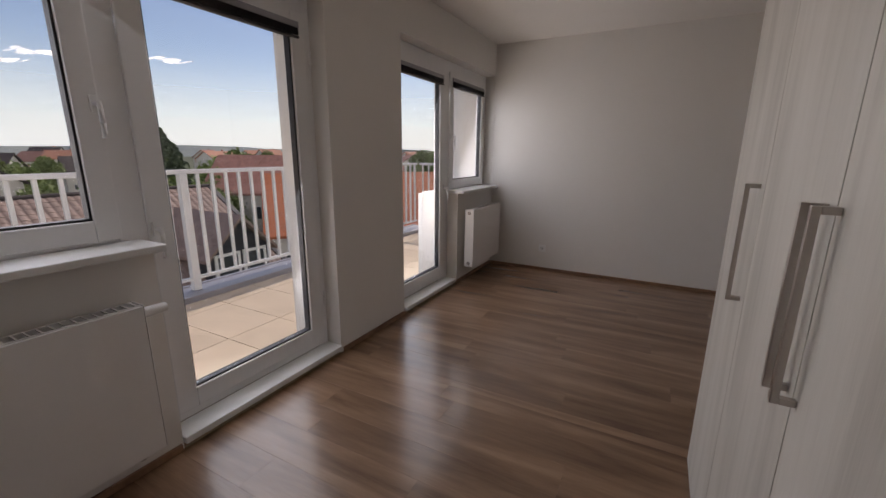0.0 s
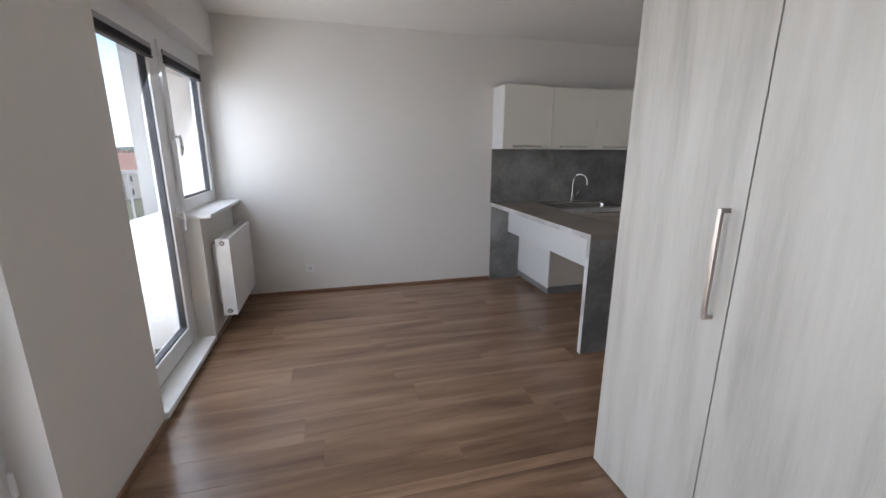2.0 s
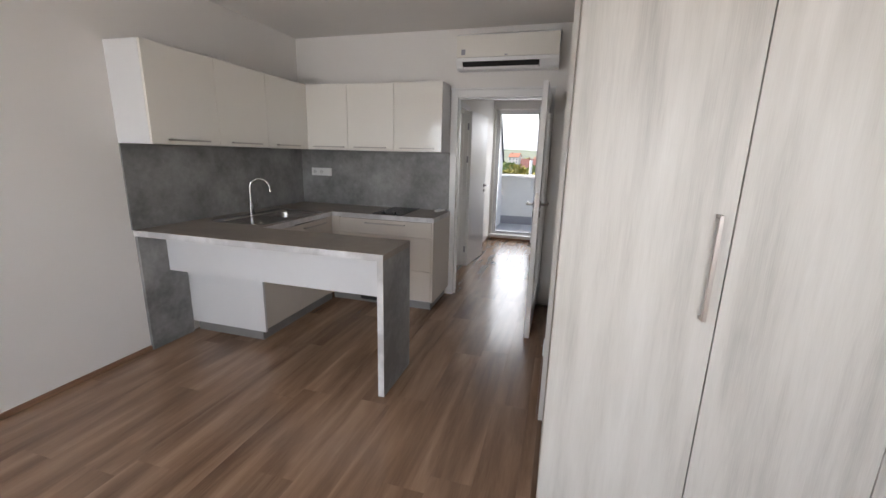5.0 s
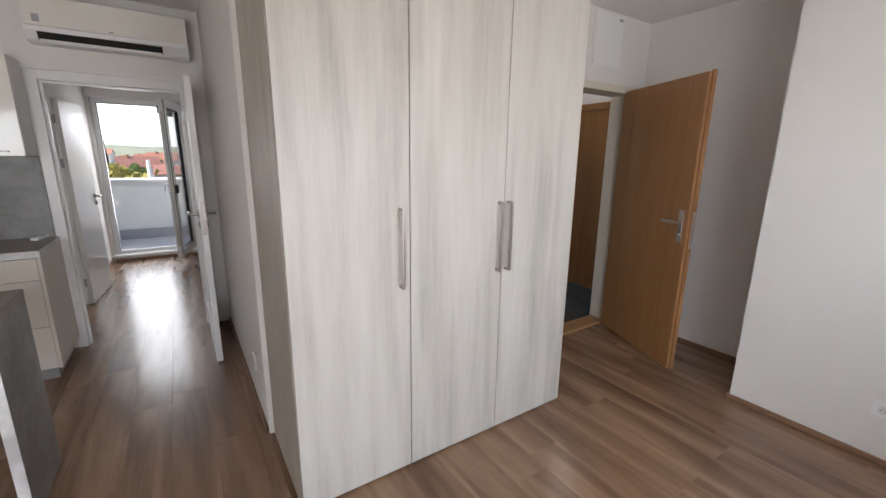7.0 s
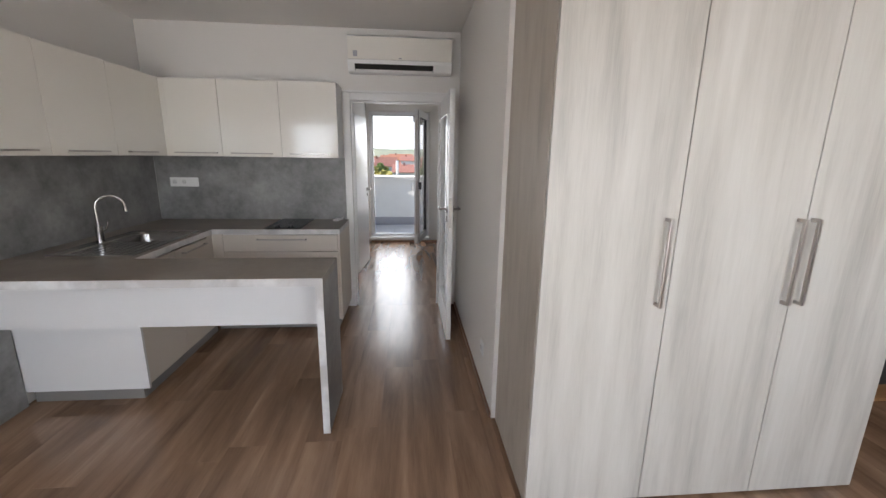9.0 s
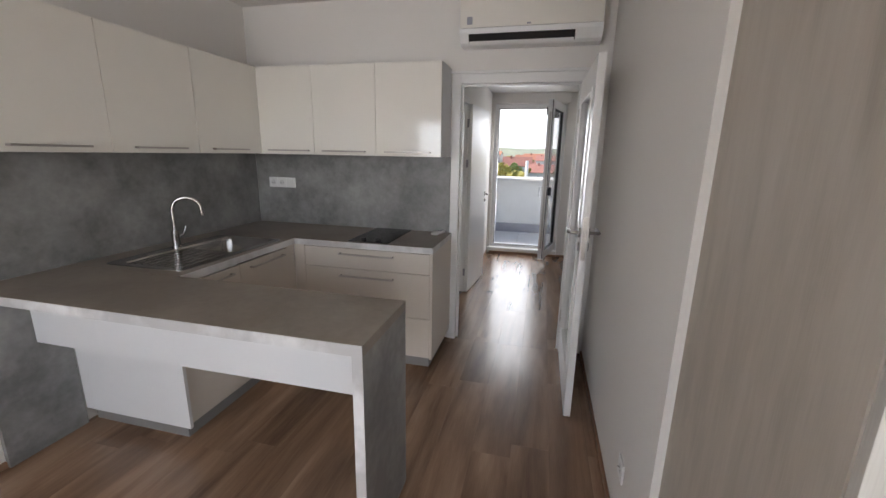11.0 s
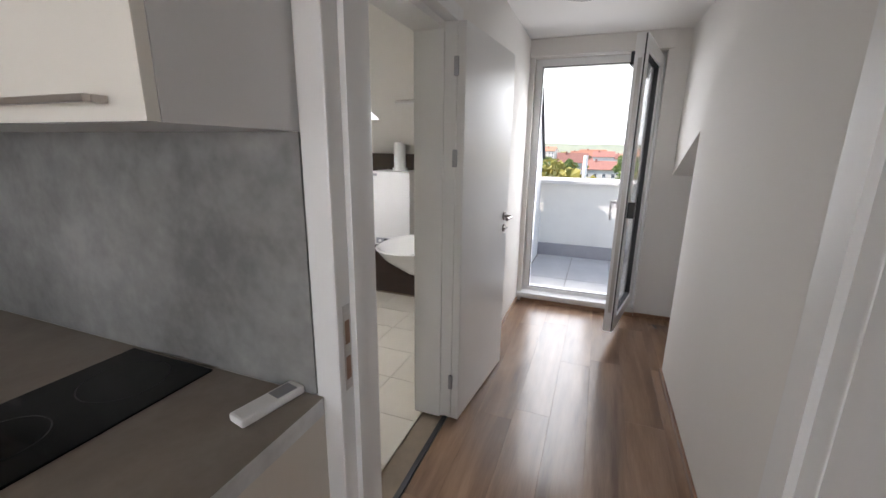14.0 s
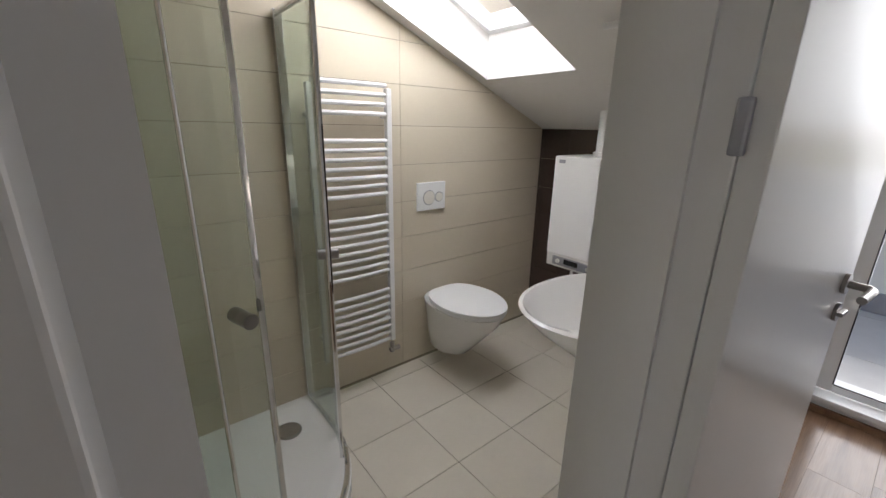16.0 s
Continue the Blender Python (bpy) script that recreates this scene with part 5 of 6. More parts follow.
bm = loft([egg(0.15, TY0, YN - 0.24, 0.09), egg(0.20, TY0, YN - 0.29, 0.12), egg(0.255, TY0, YN - 0.37, 0.21), egg(0.335, TY0, YN - 0.50, 0.36), egg(0.37, TY0, TY1, 0.428), egg(0.355, TY0, TY1 + 0.01, 0.433)])
part("bowl", bm, PORCELAIN, wc, smooth=True)
part("seat", loft([egg(0.36, TY0 - 0.05, TY1, 0.4335), egg(0.372, TY0 - 0.05, TY1 - 0.005, 0.440), egg(0.37, TY0 - 0.05, TY1 - 0.004, 0.449)]), PLASTIC, wc, smooth=True)
part("lid", loft([egg(0.37, TY0 - 0.05, TY1 - 0.004, 0.4505), egg(0.378, TY0 - 0.05, TY1 - 0.008, 0.456), egg(0.374, TY0 - 0.05, TY1 - 0.006, 0.466), egg(0.30, TY0 - 0.09, TY1 + 0.03, 0.4725)]), PLASTIC, wc, smooth=True)
fp = thing("flush_plate", "white dual flush plate on the tiled wall", "flush plate", at=(4.77, YN, 1.0))
part("plate", box(4.692, 4.888, YN - 0.024, YN - 0.0125, 0.93, 1.085, 0.003), PLASTIC, fp)
for x, r in ((4.772, 0.038), (4.842, 0.025)):
    part("button", rod(bmesh.new(), (x, YN - 0.024, 1.0), (x, YN - 0.0275, 1.0), r, 28), GLOSS, fp, smooth=True)
    bm = bmesh.new()
    part("button_ring", rod(bm, (x, YN - 0.0238, 1.0), (x, YN - 0.0248, 1.0), r + 0.004, 28), ZINC, fp)

# boiler with flue
bo = thing("gas_boiler", "white wall-hung gas boiler with grey control panel", "boiler", at=(5.5, 4.28, 0.6))
b0, b1_, c0, c1 = 5.408, BX1 - 0.013, 4.04, 4.422
part("case", box(b0, b1_, c0, c1, 0.66, 1.235, 0.008), ENAMEL, bo)
part("control_panel", box(b0 + 0.004, b1_, c0 + 0.003, c1 - 0.003, 0.585, 0.6595, 0.006), ENAMEL, bo)
part("fascia", box(b0 - 0.004, b0 + 0.0035, c0 + 0.05, c1 - 0.05, 0.60, 0.652, 0.006), ZINC, bo, "grey control fascia")
part("display", box(b0 - 0.006, b0 - 0.0041, c0 + 0.16, c1 - 0.13, 0.615, 0.645), BLACKGLASS, bo)
for yy in (c0 + 0.09, c1 - 0.09):
    part("dial", rod(bmesh.new(), (b0 - 0.004, yy, 0.627), (b0 - 0.014, yy, 0.627), 0.013, 18), PLASTIC, bo, smooth=True)
part("label", box(b0 - 0.001, b0 - 0.0001, c1 - 0.07, c1 - 0.03, 1.195, 1.215), ZINC, bo)
bm = rod(bmesh.new(), (5.55, 4.20, 1.2355), (5.55, 4.20, roof_z(5.55) + 0.02), 0.052, 24)
rod(bm, (5.55, 4.20, 1.236), (5.55, 4.20, 1.262), 0.065, 24)
part("flue_pipe", bm, PLASTIC, bo, smooth=True)
for k, yy in enumerate((4.12, 4.18, 4.25, 4.32, 4.38)):
    part("pipe", tube([(5.64, yy, 0.584), (5.64, yy, 0.48), (5.67, yy, 0.40), (5.715, yy, 0.38)], 0.009, 8), HANDLE if k % 2 else ENAMEL, bo, smooth=True)

# basin on the hall-side wall
ba = thing("wash_basin", "white porcelain wash basin", "basin", at=(4.68, 3.55, 0.8))
BXC, BYB, BYF = 4.625, BY0 + 0.012, 3.85


def basin_ring(w, yb, yf, z, n=40):
    pts = []
    for k in range(n):
        a = 2 * math.pi * k / n
        s, c = math.sin(a), math.cos(a)
        yy = (yb + yf) / 2 - c * (yb - yf) / -2
        sx = math.copysign(abs(s) ** (0.55 if yy < (yb + yf) / 2 else 0.9), s)
        pts.append((BXC + sx * w / 2, yy, z))
    return pts


bm = loft([basin_ring(0.16, BYB, 3.59, 0.630), basin_ring(0.30, BYB, 3.69, 0.670), basin_ring(0.50, BYB, 3.82, 0.760), basin_ring(0.61, BYB, BYF - 0.01, 0.815), basin_ring(0.625, BYB, BYF + 0.003, 0.830), basin_ring(0.60, BYB + 0.01, BYF - 0.01, 0.834),
           basin_ring(0.55, BYB + 0.11, BYF - 0.035, 0.820), basin_ring(0.44, BYB + 0.14, BYF - 0.09, 0.750), basin_ring(0.2, BYB + 0.2, BYF - 0.2, 0.705)])
part("bowl", bm, PORCELAIN, ba, smooth=True)
part("siphon", tube([(BXC, 3.56, 0.70), (BXC, 3.56, 0.56), (BXC, 3.50, 0.50), (BXC, 3.42, 0.55), (BXC, 3.325, 0.55)], 0.018, 10), CHROME, ba, smooth=True)
bm = rod(bmesh.new(), (BXC, 3.43, 0.830), (BXC, 3.43, 0.94), 0.022, 18)
part("tap_body", bm, CHROME, ba, smooth=True)
part("tap_spout", tube([(BXC, 3.43, 0.90), (BXC, 3.45, 0.925), (BXC, 3.52, 0.91)], 0.012, 10), CHROME, ba, smooth=True)
part("tap_lever", tube([(BXC, 3.43, 0.942), (BXC, 3.41, 0.955), (BXC, 3.47, 0.97)], 0.008, 8), CHROME, ba, smooth=True)
mr_ = thing("wall_hook", "short white curtain bar on the sloped ceiling", "bar", at=(5.0, 3.9, 1.6))
part("bar", rod(bmesh.new(), (4.83, 3.62, roof_z(4.83) - 0.03), (4.83, 3.86, roof_z(4.83) - 0.03), 0.012, 10), ENAMEL, mr_, smooth=True)
part("mount", rod(bmesh.new(), (4.83, 3.63, roof_z(4.83) - 0.03), (4.83, 3.63, roof_z(4.83) + 0.002), 0.010, 10), ENAMEL, mr_, smooth=True)

# skylight sash and pane in the slope
sl = tagged(new("window_3"), "white framed roof window in the sloped ceiling", "window", kind="structure")
sl.matrix_basis = pose(4.5, 4.43, roof_z(4.5))


def sloped_box(x0, x1, y0, y1, d0, d1):
    bm = bmesh.new()
    vs = [bm.verts.new((x, y, roof_z(x) + d)) for d in (d0, d1) for x, y in ((x0, y0), (x1, y0), (x1, y1), (x0, y1))]
    for f in ((3, 2, 1, 0), (4, 5, 6, 7), (0, 1, 5, 4), (1, 2, 6, 5), (2, 3, 7, 6), (3, 0, 4, 7)):
        bm.faces.new([vs[i] for i in f])
    return bm


X0, X1, Y0, Y1 = SKY
for q in ((X0, X0 + 0.03, Y0, Y1), (X1 - 0.03, X1, Y0, Y1), (X0 + 0.03, X1 - 0.03, Y0, Y0 + 0.03), (X0 + 0.03, X1 - 0.03, Y1 - 0.03, Y1)):
    part("frame", sloped_box(*q, 0.221, 0.30), PVC, sl)
pane = part("pane", sloped_box(X0 + 0.03, X1 - 0.03, Y0 + 0.03, Y1 - 0.03, 0.25, 0.258), GLASS, sl)
pane.visible_shadow = False
part("handle", sloped_box(4.3, 4.33, 4.30, 4.56, 0.20, 0.215), PVC, sl)


# ---- skirting ----
def skirt(name, x0, x1, y0, y1):
    structure(name, box(x0, x1, y0, y1, 0.001, 0.034, 0.003), SKIRT, "brown wood-look skirting board", "baseboard")


T = 0.014
skirt("baseboard_north", XW + T, 1.068, YN - T, YN - 0.0005)
skirt("baseboard_west_1", XW + 0.0005, XW + T, A2 + 0.02, B0 - 0.02)
skirt("baseboard_west_2", XW + 0.0005, XW + T, B1 + 0.01, YN - T - 0.001)
skirt("baseboard_west_3", XW + 0.0005, XW + T, YS + T, A1 - 0.01)
skirt("baseboard_south", XW + T, XR + T, YS + 0.0005, YS + T)
skirt("baseboard_recess_1", XR + 0.0005, XR + T, YS2 + T, YS)
skirt("baseboard_recess_2", XR + T + 0.001, XB - 0.02, YS2 + 0.0005, YS2 + T)
skirt("baseboard_entrance", XB - T, XB - 0.0005, -0.035, W0 - 0.002)
skirt("baseboard_passage", XB + 0.002, XE - 0.02, YB + 0.0005, YB + T)
skirt("baseboard_hall_south", HX0 + 0.02, 5.10, YB + 0.0005, YB + T)
skirt("baseboard_hall_north", 4.215, HX1 - T, HY1 - T, HY1 - 0.0005)
skirt("baseboard_hall_east_1", HX1 - T, HX1 - 0.0005, 0.92, 2.16)
skirt("baseboard_hall_east_2", HX1 - T - 0.02, HX1 - 0.014, 2.165, 3.165)


# ---- outside ----
ROOF_DARK = mat("brown_clay_tile", (0.27, 0.19, 0.16), 0.7, var=0.25, scale=3, fine=30, rand=0.1)
ROOF_DARK2 = mat("brown_roof_ridge", (0.045, 0.035, 0.035), 0.7, var=0.2, scale=3)
ROOF_RED = mat("orange_clay_roof", (0.42, 0.185, 0.115), 0.75, var=0.2, scale=2.5, fine=14, bump=0.4, rand=0.12)
ROOF_ORANGE = mat("bright_orange_roof", (0.46, 0.135, 0.055), 0.75, var=0.2, scale=2.5, fine=14, bump=0.4)
ROOF_BRICK = mat("old_red_roof", (0.33, 0.155, 0.12), 0.8, var=0.25, scale=2, fine=10, rand=0.2)
PLASTER = mat("pale_house_plaster", (0.70, 0.67, 0.62), 0.9, var=0.06, scale=0.6, fine=20, rand=0.15)
DARKWOOD = mat("dark_gable_boards", (0.03, 0.032, 0.04), 0.7, var=0.2, scale=4)
WINDOWDARK = mat("far_window_glass", (0.05, 0.06, 0.07), 0.1, var=0.1)
LEAF = mat("green_leaves", (0.09, 0.15, 0.04), 0.6, scale=0.8, second=(0.22, 0.28, 0.08), fine=4, rand=0.25)
LEAF_Y = mat("yellowing_leaves", (0.26, 0.25, 0.05), 0.6, scale=0.8, second=(0.46, 0.38, 0.09), fine=4, rand=0.25)
FIR = mat("fir_needles", (0.06, 0.095, 0.055), 0.7, scale=0.8, second=(0.12, 0.16, 0.09), fine=4, rand=0.2)
BARK = mat("bark", (0.09, 0.07, 0.05), 0.9, var=0.25, scale=4, bump=0.5)
MEADOW = mat("ground_green", (0.05, 0.075, 0.03), 0.95, scale=0.02, second=(0.13, 0.13, 0.07), fine=0.4)
# hill green paled and blued, so the distance haze sits in the colour
HAZED_HILL = mat("haze_paled_hill", (0.22, 0.26, 0.26), 0.95, scale=0.02, second=(0.31, 0.34, 0.31), fine=0.3)
bm = bmesh.new()
bmesh.ops.create_grid(bm, x_segments=24, y_segments=24, size=2600, matrix=Matrix.Translation((0, 0, -9.5)))
structure("ground", bm, MEADOW, "green and brown town ground", "ground")


def leaf_cloud(rng, centres, per, size, leaf):
    """Many small folded leaves round clump centres."""
    verts, faces = [], []
    for cx, cy, cz, r in centres:
        for _ in range(per):
            d = Vector((rng.gauss(0, 1), rng.gauss(0, 1), rng.gauss(0, 1))).normalized()
            p = Vector((cx, cy, cz)) + d * r * (0.55 + 0.5 * rng.random())
            q = Euler((rng.random() * 6.3, rng.random() * 6.3, rng.random() * 6.3)).to_matrix()
            s = leaf * (0.6 + 0.8 * rng.random())
            i = len(verts)
            verts += [p + q @ Vector(v) * s for v in ((-0.5, -0.5, 0), (0.5, -0.4, 0.15), (0.55, 0.5, 0), (-0.4, 0.55, 0.2))]
            faces.append((i, i + 1, i + 2, i + 3))
    return verts, faces


def tree(name, kind, height, width, seed, leafmat, label):
    rng = random.Random(seed)
    t = thing(name, label, "tree", "trees of the town", at=(0, 0, 0))
    bm = bmesh.new()
    rod(bm, (0, 0, 0), (0, 0, height * (0.95 if kind == "fir" else 0.55)), width * 0.06, 9, width * 0.015)
    for k in range(7):
        a, z = rng.random() * 6.28, height * (0.25 + 0.4 * rng.random())
        rod(bm, (0, 0, z), (math.cos(a) * width * 0.35, math.sin(a) * width * 0.35, z + height * 0.18), width * 0.022, 6, width * 0.006)
    part("trunk", bm, BARK, t)
    cs = []
    if kind == "fir":
        for k in range(54):
            f = k / 54
            a = k * 2.4
            r = width * 0.5 * (1 - f) ** 0.9 * (0.6 + 0.5 * rng.random())
            cs.append((math.cos(a) * r, math.sin(a) * r, height * (0.12 + 0.88 * f), width * 0.11 * (1.2 - f)))
    else:
        for k in range(34):
            a, u, v = rng.random() * 6.28, rng.random() ** 0.5, rng.random()
            zz = height * (0.32 + 0.62 * v)
            rr = width * 0.5 * math.sin(math.pi * (0.15 + 0.8 * v)) * u
            cs.append((math.cos(a) * rr, math.sin(a) * rr, zz, width * (0.12 + 0.09 * rng.random())))
    v, f = leaf_cloud(rng, cs, 110, width, width * 0.042)
    data = bpy.data.meshes.new("crown")
    data.from_pydata(v, [], f)
    data.materials.append(leafmat)
    o = new("crown", data)
    o.parent = t
    return t


def house(x, y, z, w, d, h, rise, turn, roofmat, label, ridge_tiles=True):
    """A house with walls, gable roof with eaves, chimney and windows; w along the ridge."""
    t = thing("house", label, "house", "houses of the town", at=(x, y, z), turn=turn)
    M = pose(x, y, z, 0, 0, turn)

    def put(name, bm, m, parent):
        o = new(name, mesh_from(bm, name, m))
        o.parent = parent
        return o
    bm = box(-w / 2, w / 2, -d / 2, d / 2, 0, h)
    a = [bm.verts.new(p) for p in ((-w / 2, -d / 2, h), (-w / 2, d / 2, h), (-w / 2, 0, h + rise), (w / 2, -d / 2, h), (w / 2, d / 2, h), (w / 2, 0, h + rise))]
    bm.faces.new((a[0], a[2], a[1]))
    bm.faces.new((a[3], a[4], a[5]))
    put("wall", bm, PLASTER, t)
    e = 0.5
    for s in (-1, 1):
        bm = bmesh.new()
        k = rise / (d / 2)
        q = [(-w / 2 - e, s * (d / 2 + e), h - k * e + 0.05), (w / 2 + e, s * (d / 2 + e), h - k * e + 0.05), (w / 2 + e, 0, h + rise + 0.05), (-w / 2 - e, 0, h + rise + 0.05)]
        lo = [bm.verts.new(p) for p in q]
        hi = [bm.verts.new((p[0], p[1], p[2] + 0.22)) for p in q]
        for f in ((0, 1, 2, 3), (4, 5, 6, 7), (0, 1, 5, 4), (1, 2, 6, 5), (2, 3, 7, 6), (3, 0, 4, 7)):
            bm.faces.new([(lo + hi)[i] for i in f])
        bmesh.ops.recalc_face_normals(bm, faces=bm.faces)
        put("roof", bm, roofmat, t)
    put("chimney", box(w * 0.2, w * 0.2 + 0.7, 0.5, 1.1, h + rise * 0.5, h + rise + 0.9, 0.02), ROOF_BRICK, t)
    n = max(2, int(w / 3))
    win = mesh_from(box(-0.5, 0.5, -0.04, 0.04, -0.65, 0.65), "window", WINDOWDARK)
    fr = mesh_from(boxes((-0.58, -0.5, -0.06, 0.06, -0.73, 0.73), (0.5, 0.58, -0.06, 0.06, -0.73, 0.73), (-0.5, 0.5, -0.06, 0.06, 0.65, 0.73), (-0.5, 0.5, -0.06, 0.06, -0.73, -0.65), (-0.03, 0.03, -0.06, 0.06, -0.65, 0.65)), "frame", RAIL)
    for s in (-1, 1):
        for lvl in range(max(1, int(h / 3))):
            for k in range(n):
                o = new("window", win)
                o.parent = t
                o.location = (-w / 2 + w * (k + 0.5) / n, s * (d / 2 + 0.03), 1.6 + lvl * 2.9)
                g = new("frame", fr)
                g.parent = o
    return t


# brown tiled house just below the terrace
LILAC = mat("lilac_plaster", (0.42, 0.38, 0.50), 0.9, var=0.06, scale=0.8, fine=20)
RX, RZ, EX, EZ_, RY0, RY1 = -22.15, -0.49, -16.21, -4.23, -16.44, 13.98
hs1 = thing("house", "lilac house with a brown tiled roof and a gabled dormer", "house", "houses of the town", at=(RX, 0, -9.5))
part("wall", box(RX - 5.4, EX - 0.55, RY0 + 0.5, RY1 - 0.5, -9.5, EZ_ - 0.05), LILAC, hs1)
bm = bmesh.new()
for y in (RY0 + 0.5, RY1 - 0.5):
    bm.faces.new([bm.verts.new(p) for p in ((RX - 5.4, y, EZ_ - 0.05), (EX - 0.55, y, EZ_ - 0.05), (RX, y, RZ - 0.2))])
part("gable", bm, DARKWOOD, hs1)
k = (EZ_ - RZ) / (EX - RX)
bm = loft([[(RX, y, RZ - 0.06), (EX, y, EZ_ - 0.06), (EX, y, EZ_ - 0.2), (RX, y, RZ - 0.2), (2 * RX - EX, y, EZ_ - 0.2), (2 * RX - EX, y, EZ_ - 0.06)] for y in (RY0, RY1)])
roof1 = part("roof", bm, ROOF_DARK2, hs1, "brown roof")
part("verge_board", loft([[(RX, y, RZ + 0.03), (EX, y, EZ_ + 0.03), (EX, y, EZ_ - 0.34), (RX, y, RZ - 0.34)] for y in (RY1 + 0.001, RY1 + 0.28)]), DARKWOOD, hs1, "dark verge board")
part("ridge", tube([(RX, RY0, RZ - 0.02), (RX, RY1 + 0.15, RZ - 0.02)], 0.11, 10), ROOF_DARK2, hs1, smooth=True)
part("gutter", tube([(EX + 0.05, RY0, EZ_ - 0.1), (EX + 0.05, RY1, EZ_ - 0.1)], 0.06, 8), ZINC, hs1, smooth=True)
slope_len = math.hypot(EX - RX, EZ_ - RZ)
tilt = math.degrees(math.atan2(RZ - EZ_, EX - RX))
bm = bmesh.new()
prof = [(-0.145, 0.0), (-0.09, 0.028), (-0.02, 0.038), (0.05, 0.028), (0.10, 0.004), (0.155, 0.0)]
near = [bm.verts.new((0.39, u, v + 0.022)) for u, v in prof]
far = [bm.verts.new((0.0, u, v)) for u, v in prof]
lip = [bm.verts.new((0.39, u, v - 0.002)) for u, v in prof]
for i in range(5):
    bm.faces.new((far[i], far[i + 1], near[i + 1], near[i]))
    bm.faces.new((near[i], near[i + 1], lip[i + 1], lip[i]))
tile_mesh = mesh_from(bm, "roof_tile", ROOF_DARK)
rows_n, pitch_y = int(slope_len / 0.345), 0.30
count = 0
rest = bmesh.new()
for j in range(int((RY1 - RY0 - 0.1) / pitch_y)):
    y = RY1 - 0.16 - j * pitch_y
    for i in range(rows_n):
        d = i * 0.345 + 0.02
        x, z = RX + d * math.cos(radians(tilt)), RZ - d * math.sin(radians(tilt)) - 0.05
        m = pose(x, y, z, 0, tilt, 0)
        if count < 290:
            o = new("roof_tile", tile_mesh)
            o.parent = roof1
            o.matrix_local = m
            count += 1
        else:
            vs = [rest.verts.new(m @ v.co) for v in tile_mesh.vertices]
            for p in tile_mesh.polygons:
                rest.faces.new([vs[q] for q in p.vertices])
tagged(part("roof_tiles", rest, ROOF_DARK, hs1), kind="stuff")
# dormer
DY, DW, DX = 11.37, 1.4, -16.03
DZ0, DZ1, DZ2, DZ3 = -5.22, -2.88, -1.58, -3.19   # foot, eaves, gable top, roof edge
dm = part("dormer", boxes((-19.72, DX, DY - DW, DY + DW, DZ0, DZ1)), DARKWOOD, hs1, "dark clad dormer with a tiled gable roof")
bm = bmesh.new()
bm.faces.new([bm.verts.new(p) for p in ((DX, DY - DW, DZ1), (DX, DY + DW, DZ1), (DX, DY, DZ2))])
part("dormer_gable", bm, DARKWOOD, dm)
for sgn in (-1, 1):
    q = [(DX + 0.35, DY + sgn * (DW + 0.35), DZ3), (-21.52, DY + sgn * (DW + 0.35), DZ3), (-21.52, DY, DZ2 + 0.1), (DX + 0.35, DY, DZ2 + 0.1)]
    bm = bmesh.new()
    lo, hi = [bm.verts.new(p) for p in q], [bm.verts.new((p[0], p[1], p[2] + 0.15)) for p in q]
    for f in ((0, 1, 2, 3), (4, 5, 6, 7), (0, 1, 5, 4), (1, 2, 6, 5), (2, 3, 7, 6), (3, 0, 4, 7)):
        bm.faces.new([(lo + hi)[i] for i in f])
    bmesh.ops.recalc_face_normals(bm, faces=bm.faces)
    part("dormer_roof", bm, ROOF_DARK, dm)
WZ0, WZ1 = -4.07, -2.95
for a, b in ((-1.26, -0.08), (0.08, 1.26)):
    fw = part("dormer_window", boxes((DX + 0.004, DX + 0.09, DY + a, DY + a + 0.12, WZ0, WZ1), (DX + 0.004, DX + 0.09, DY + b - 0.12, DY + b, WZ0, WZ1), (DX + 0.004, DX + 0.09, DY + a + 0.12, DY + b - 0.12, WZ0, WZ0 + 0.12), (DX + 0.004, DX + 0.09, DY + a + 0.12, DY + b - 0.12, WZ1 - 0.12, WZ1)), RAIL, dm, "white dormer window frame")
    part("pane", box(DX + 0.02, DX + 0.05, DY + a + 0.12, DY + b - 0.12, WZ0 + 0.12, WZ1 - 0.12), WINDOWDARK, fw)
part("dormer_sill", box(DX, DX + 0.25, DY - 1.5, DY + 1.5, WZ0 - 0.13, WZ0 - 0.002), RAIL, dm)

house(-28.0, 33.5, -9.5, 17.0, 13.0, 4.0, 4.6, 50, ROOF_ORANGE, "house with a bright orange clay roof and pale walls")
rng = random.Random(5)
for i in range(46):
    a = radians(rng.uniform(100, 178))
    r = rng.uniform(48, 300)
    x, y = -r * math.sin(a) * 1.0 - 10, -r * math.cos(a) * 1.25 - 20
    house(x, y, -9.5, rng.uniform(9, 16), rng.uniform(8, 10), rng.uniform(4.5, 6.5) + r * 0.008, rng.uniform(2.6, 3.8), rng.uniform(0, 180), rng.choice((ROOF_BRICK, ROOF_RED, ROOF_BRICK, ROOF_DARK2)), "town house with pale plaster and a clay tile roof")
for i in range(64):
    r = rng.uniform(165, 420)
    y = rng.uniform(-0.42, 0.36) * r
    hh, rise = rng.uniform(5.0, 7.5), rng.uniform(2.8, 4.0)
    house(r, y, 0.3 + 0.010 * (r - 165) + rng.uniform(-3.5, 2.2) - hh - rise, rng.uniform(9, 16), rng.uniform(8, 10), hh, rise, rng.uniform(60, 120), rng.choice((ROOF_BRICK, ROOF_RED, ROOF_BRICK, ROOF_BRICK)), "town house with white plaster and a red tile roof")

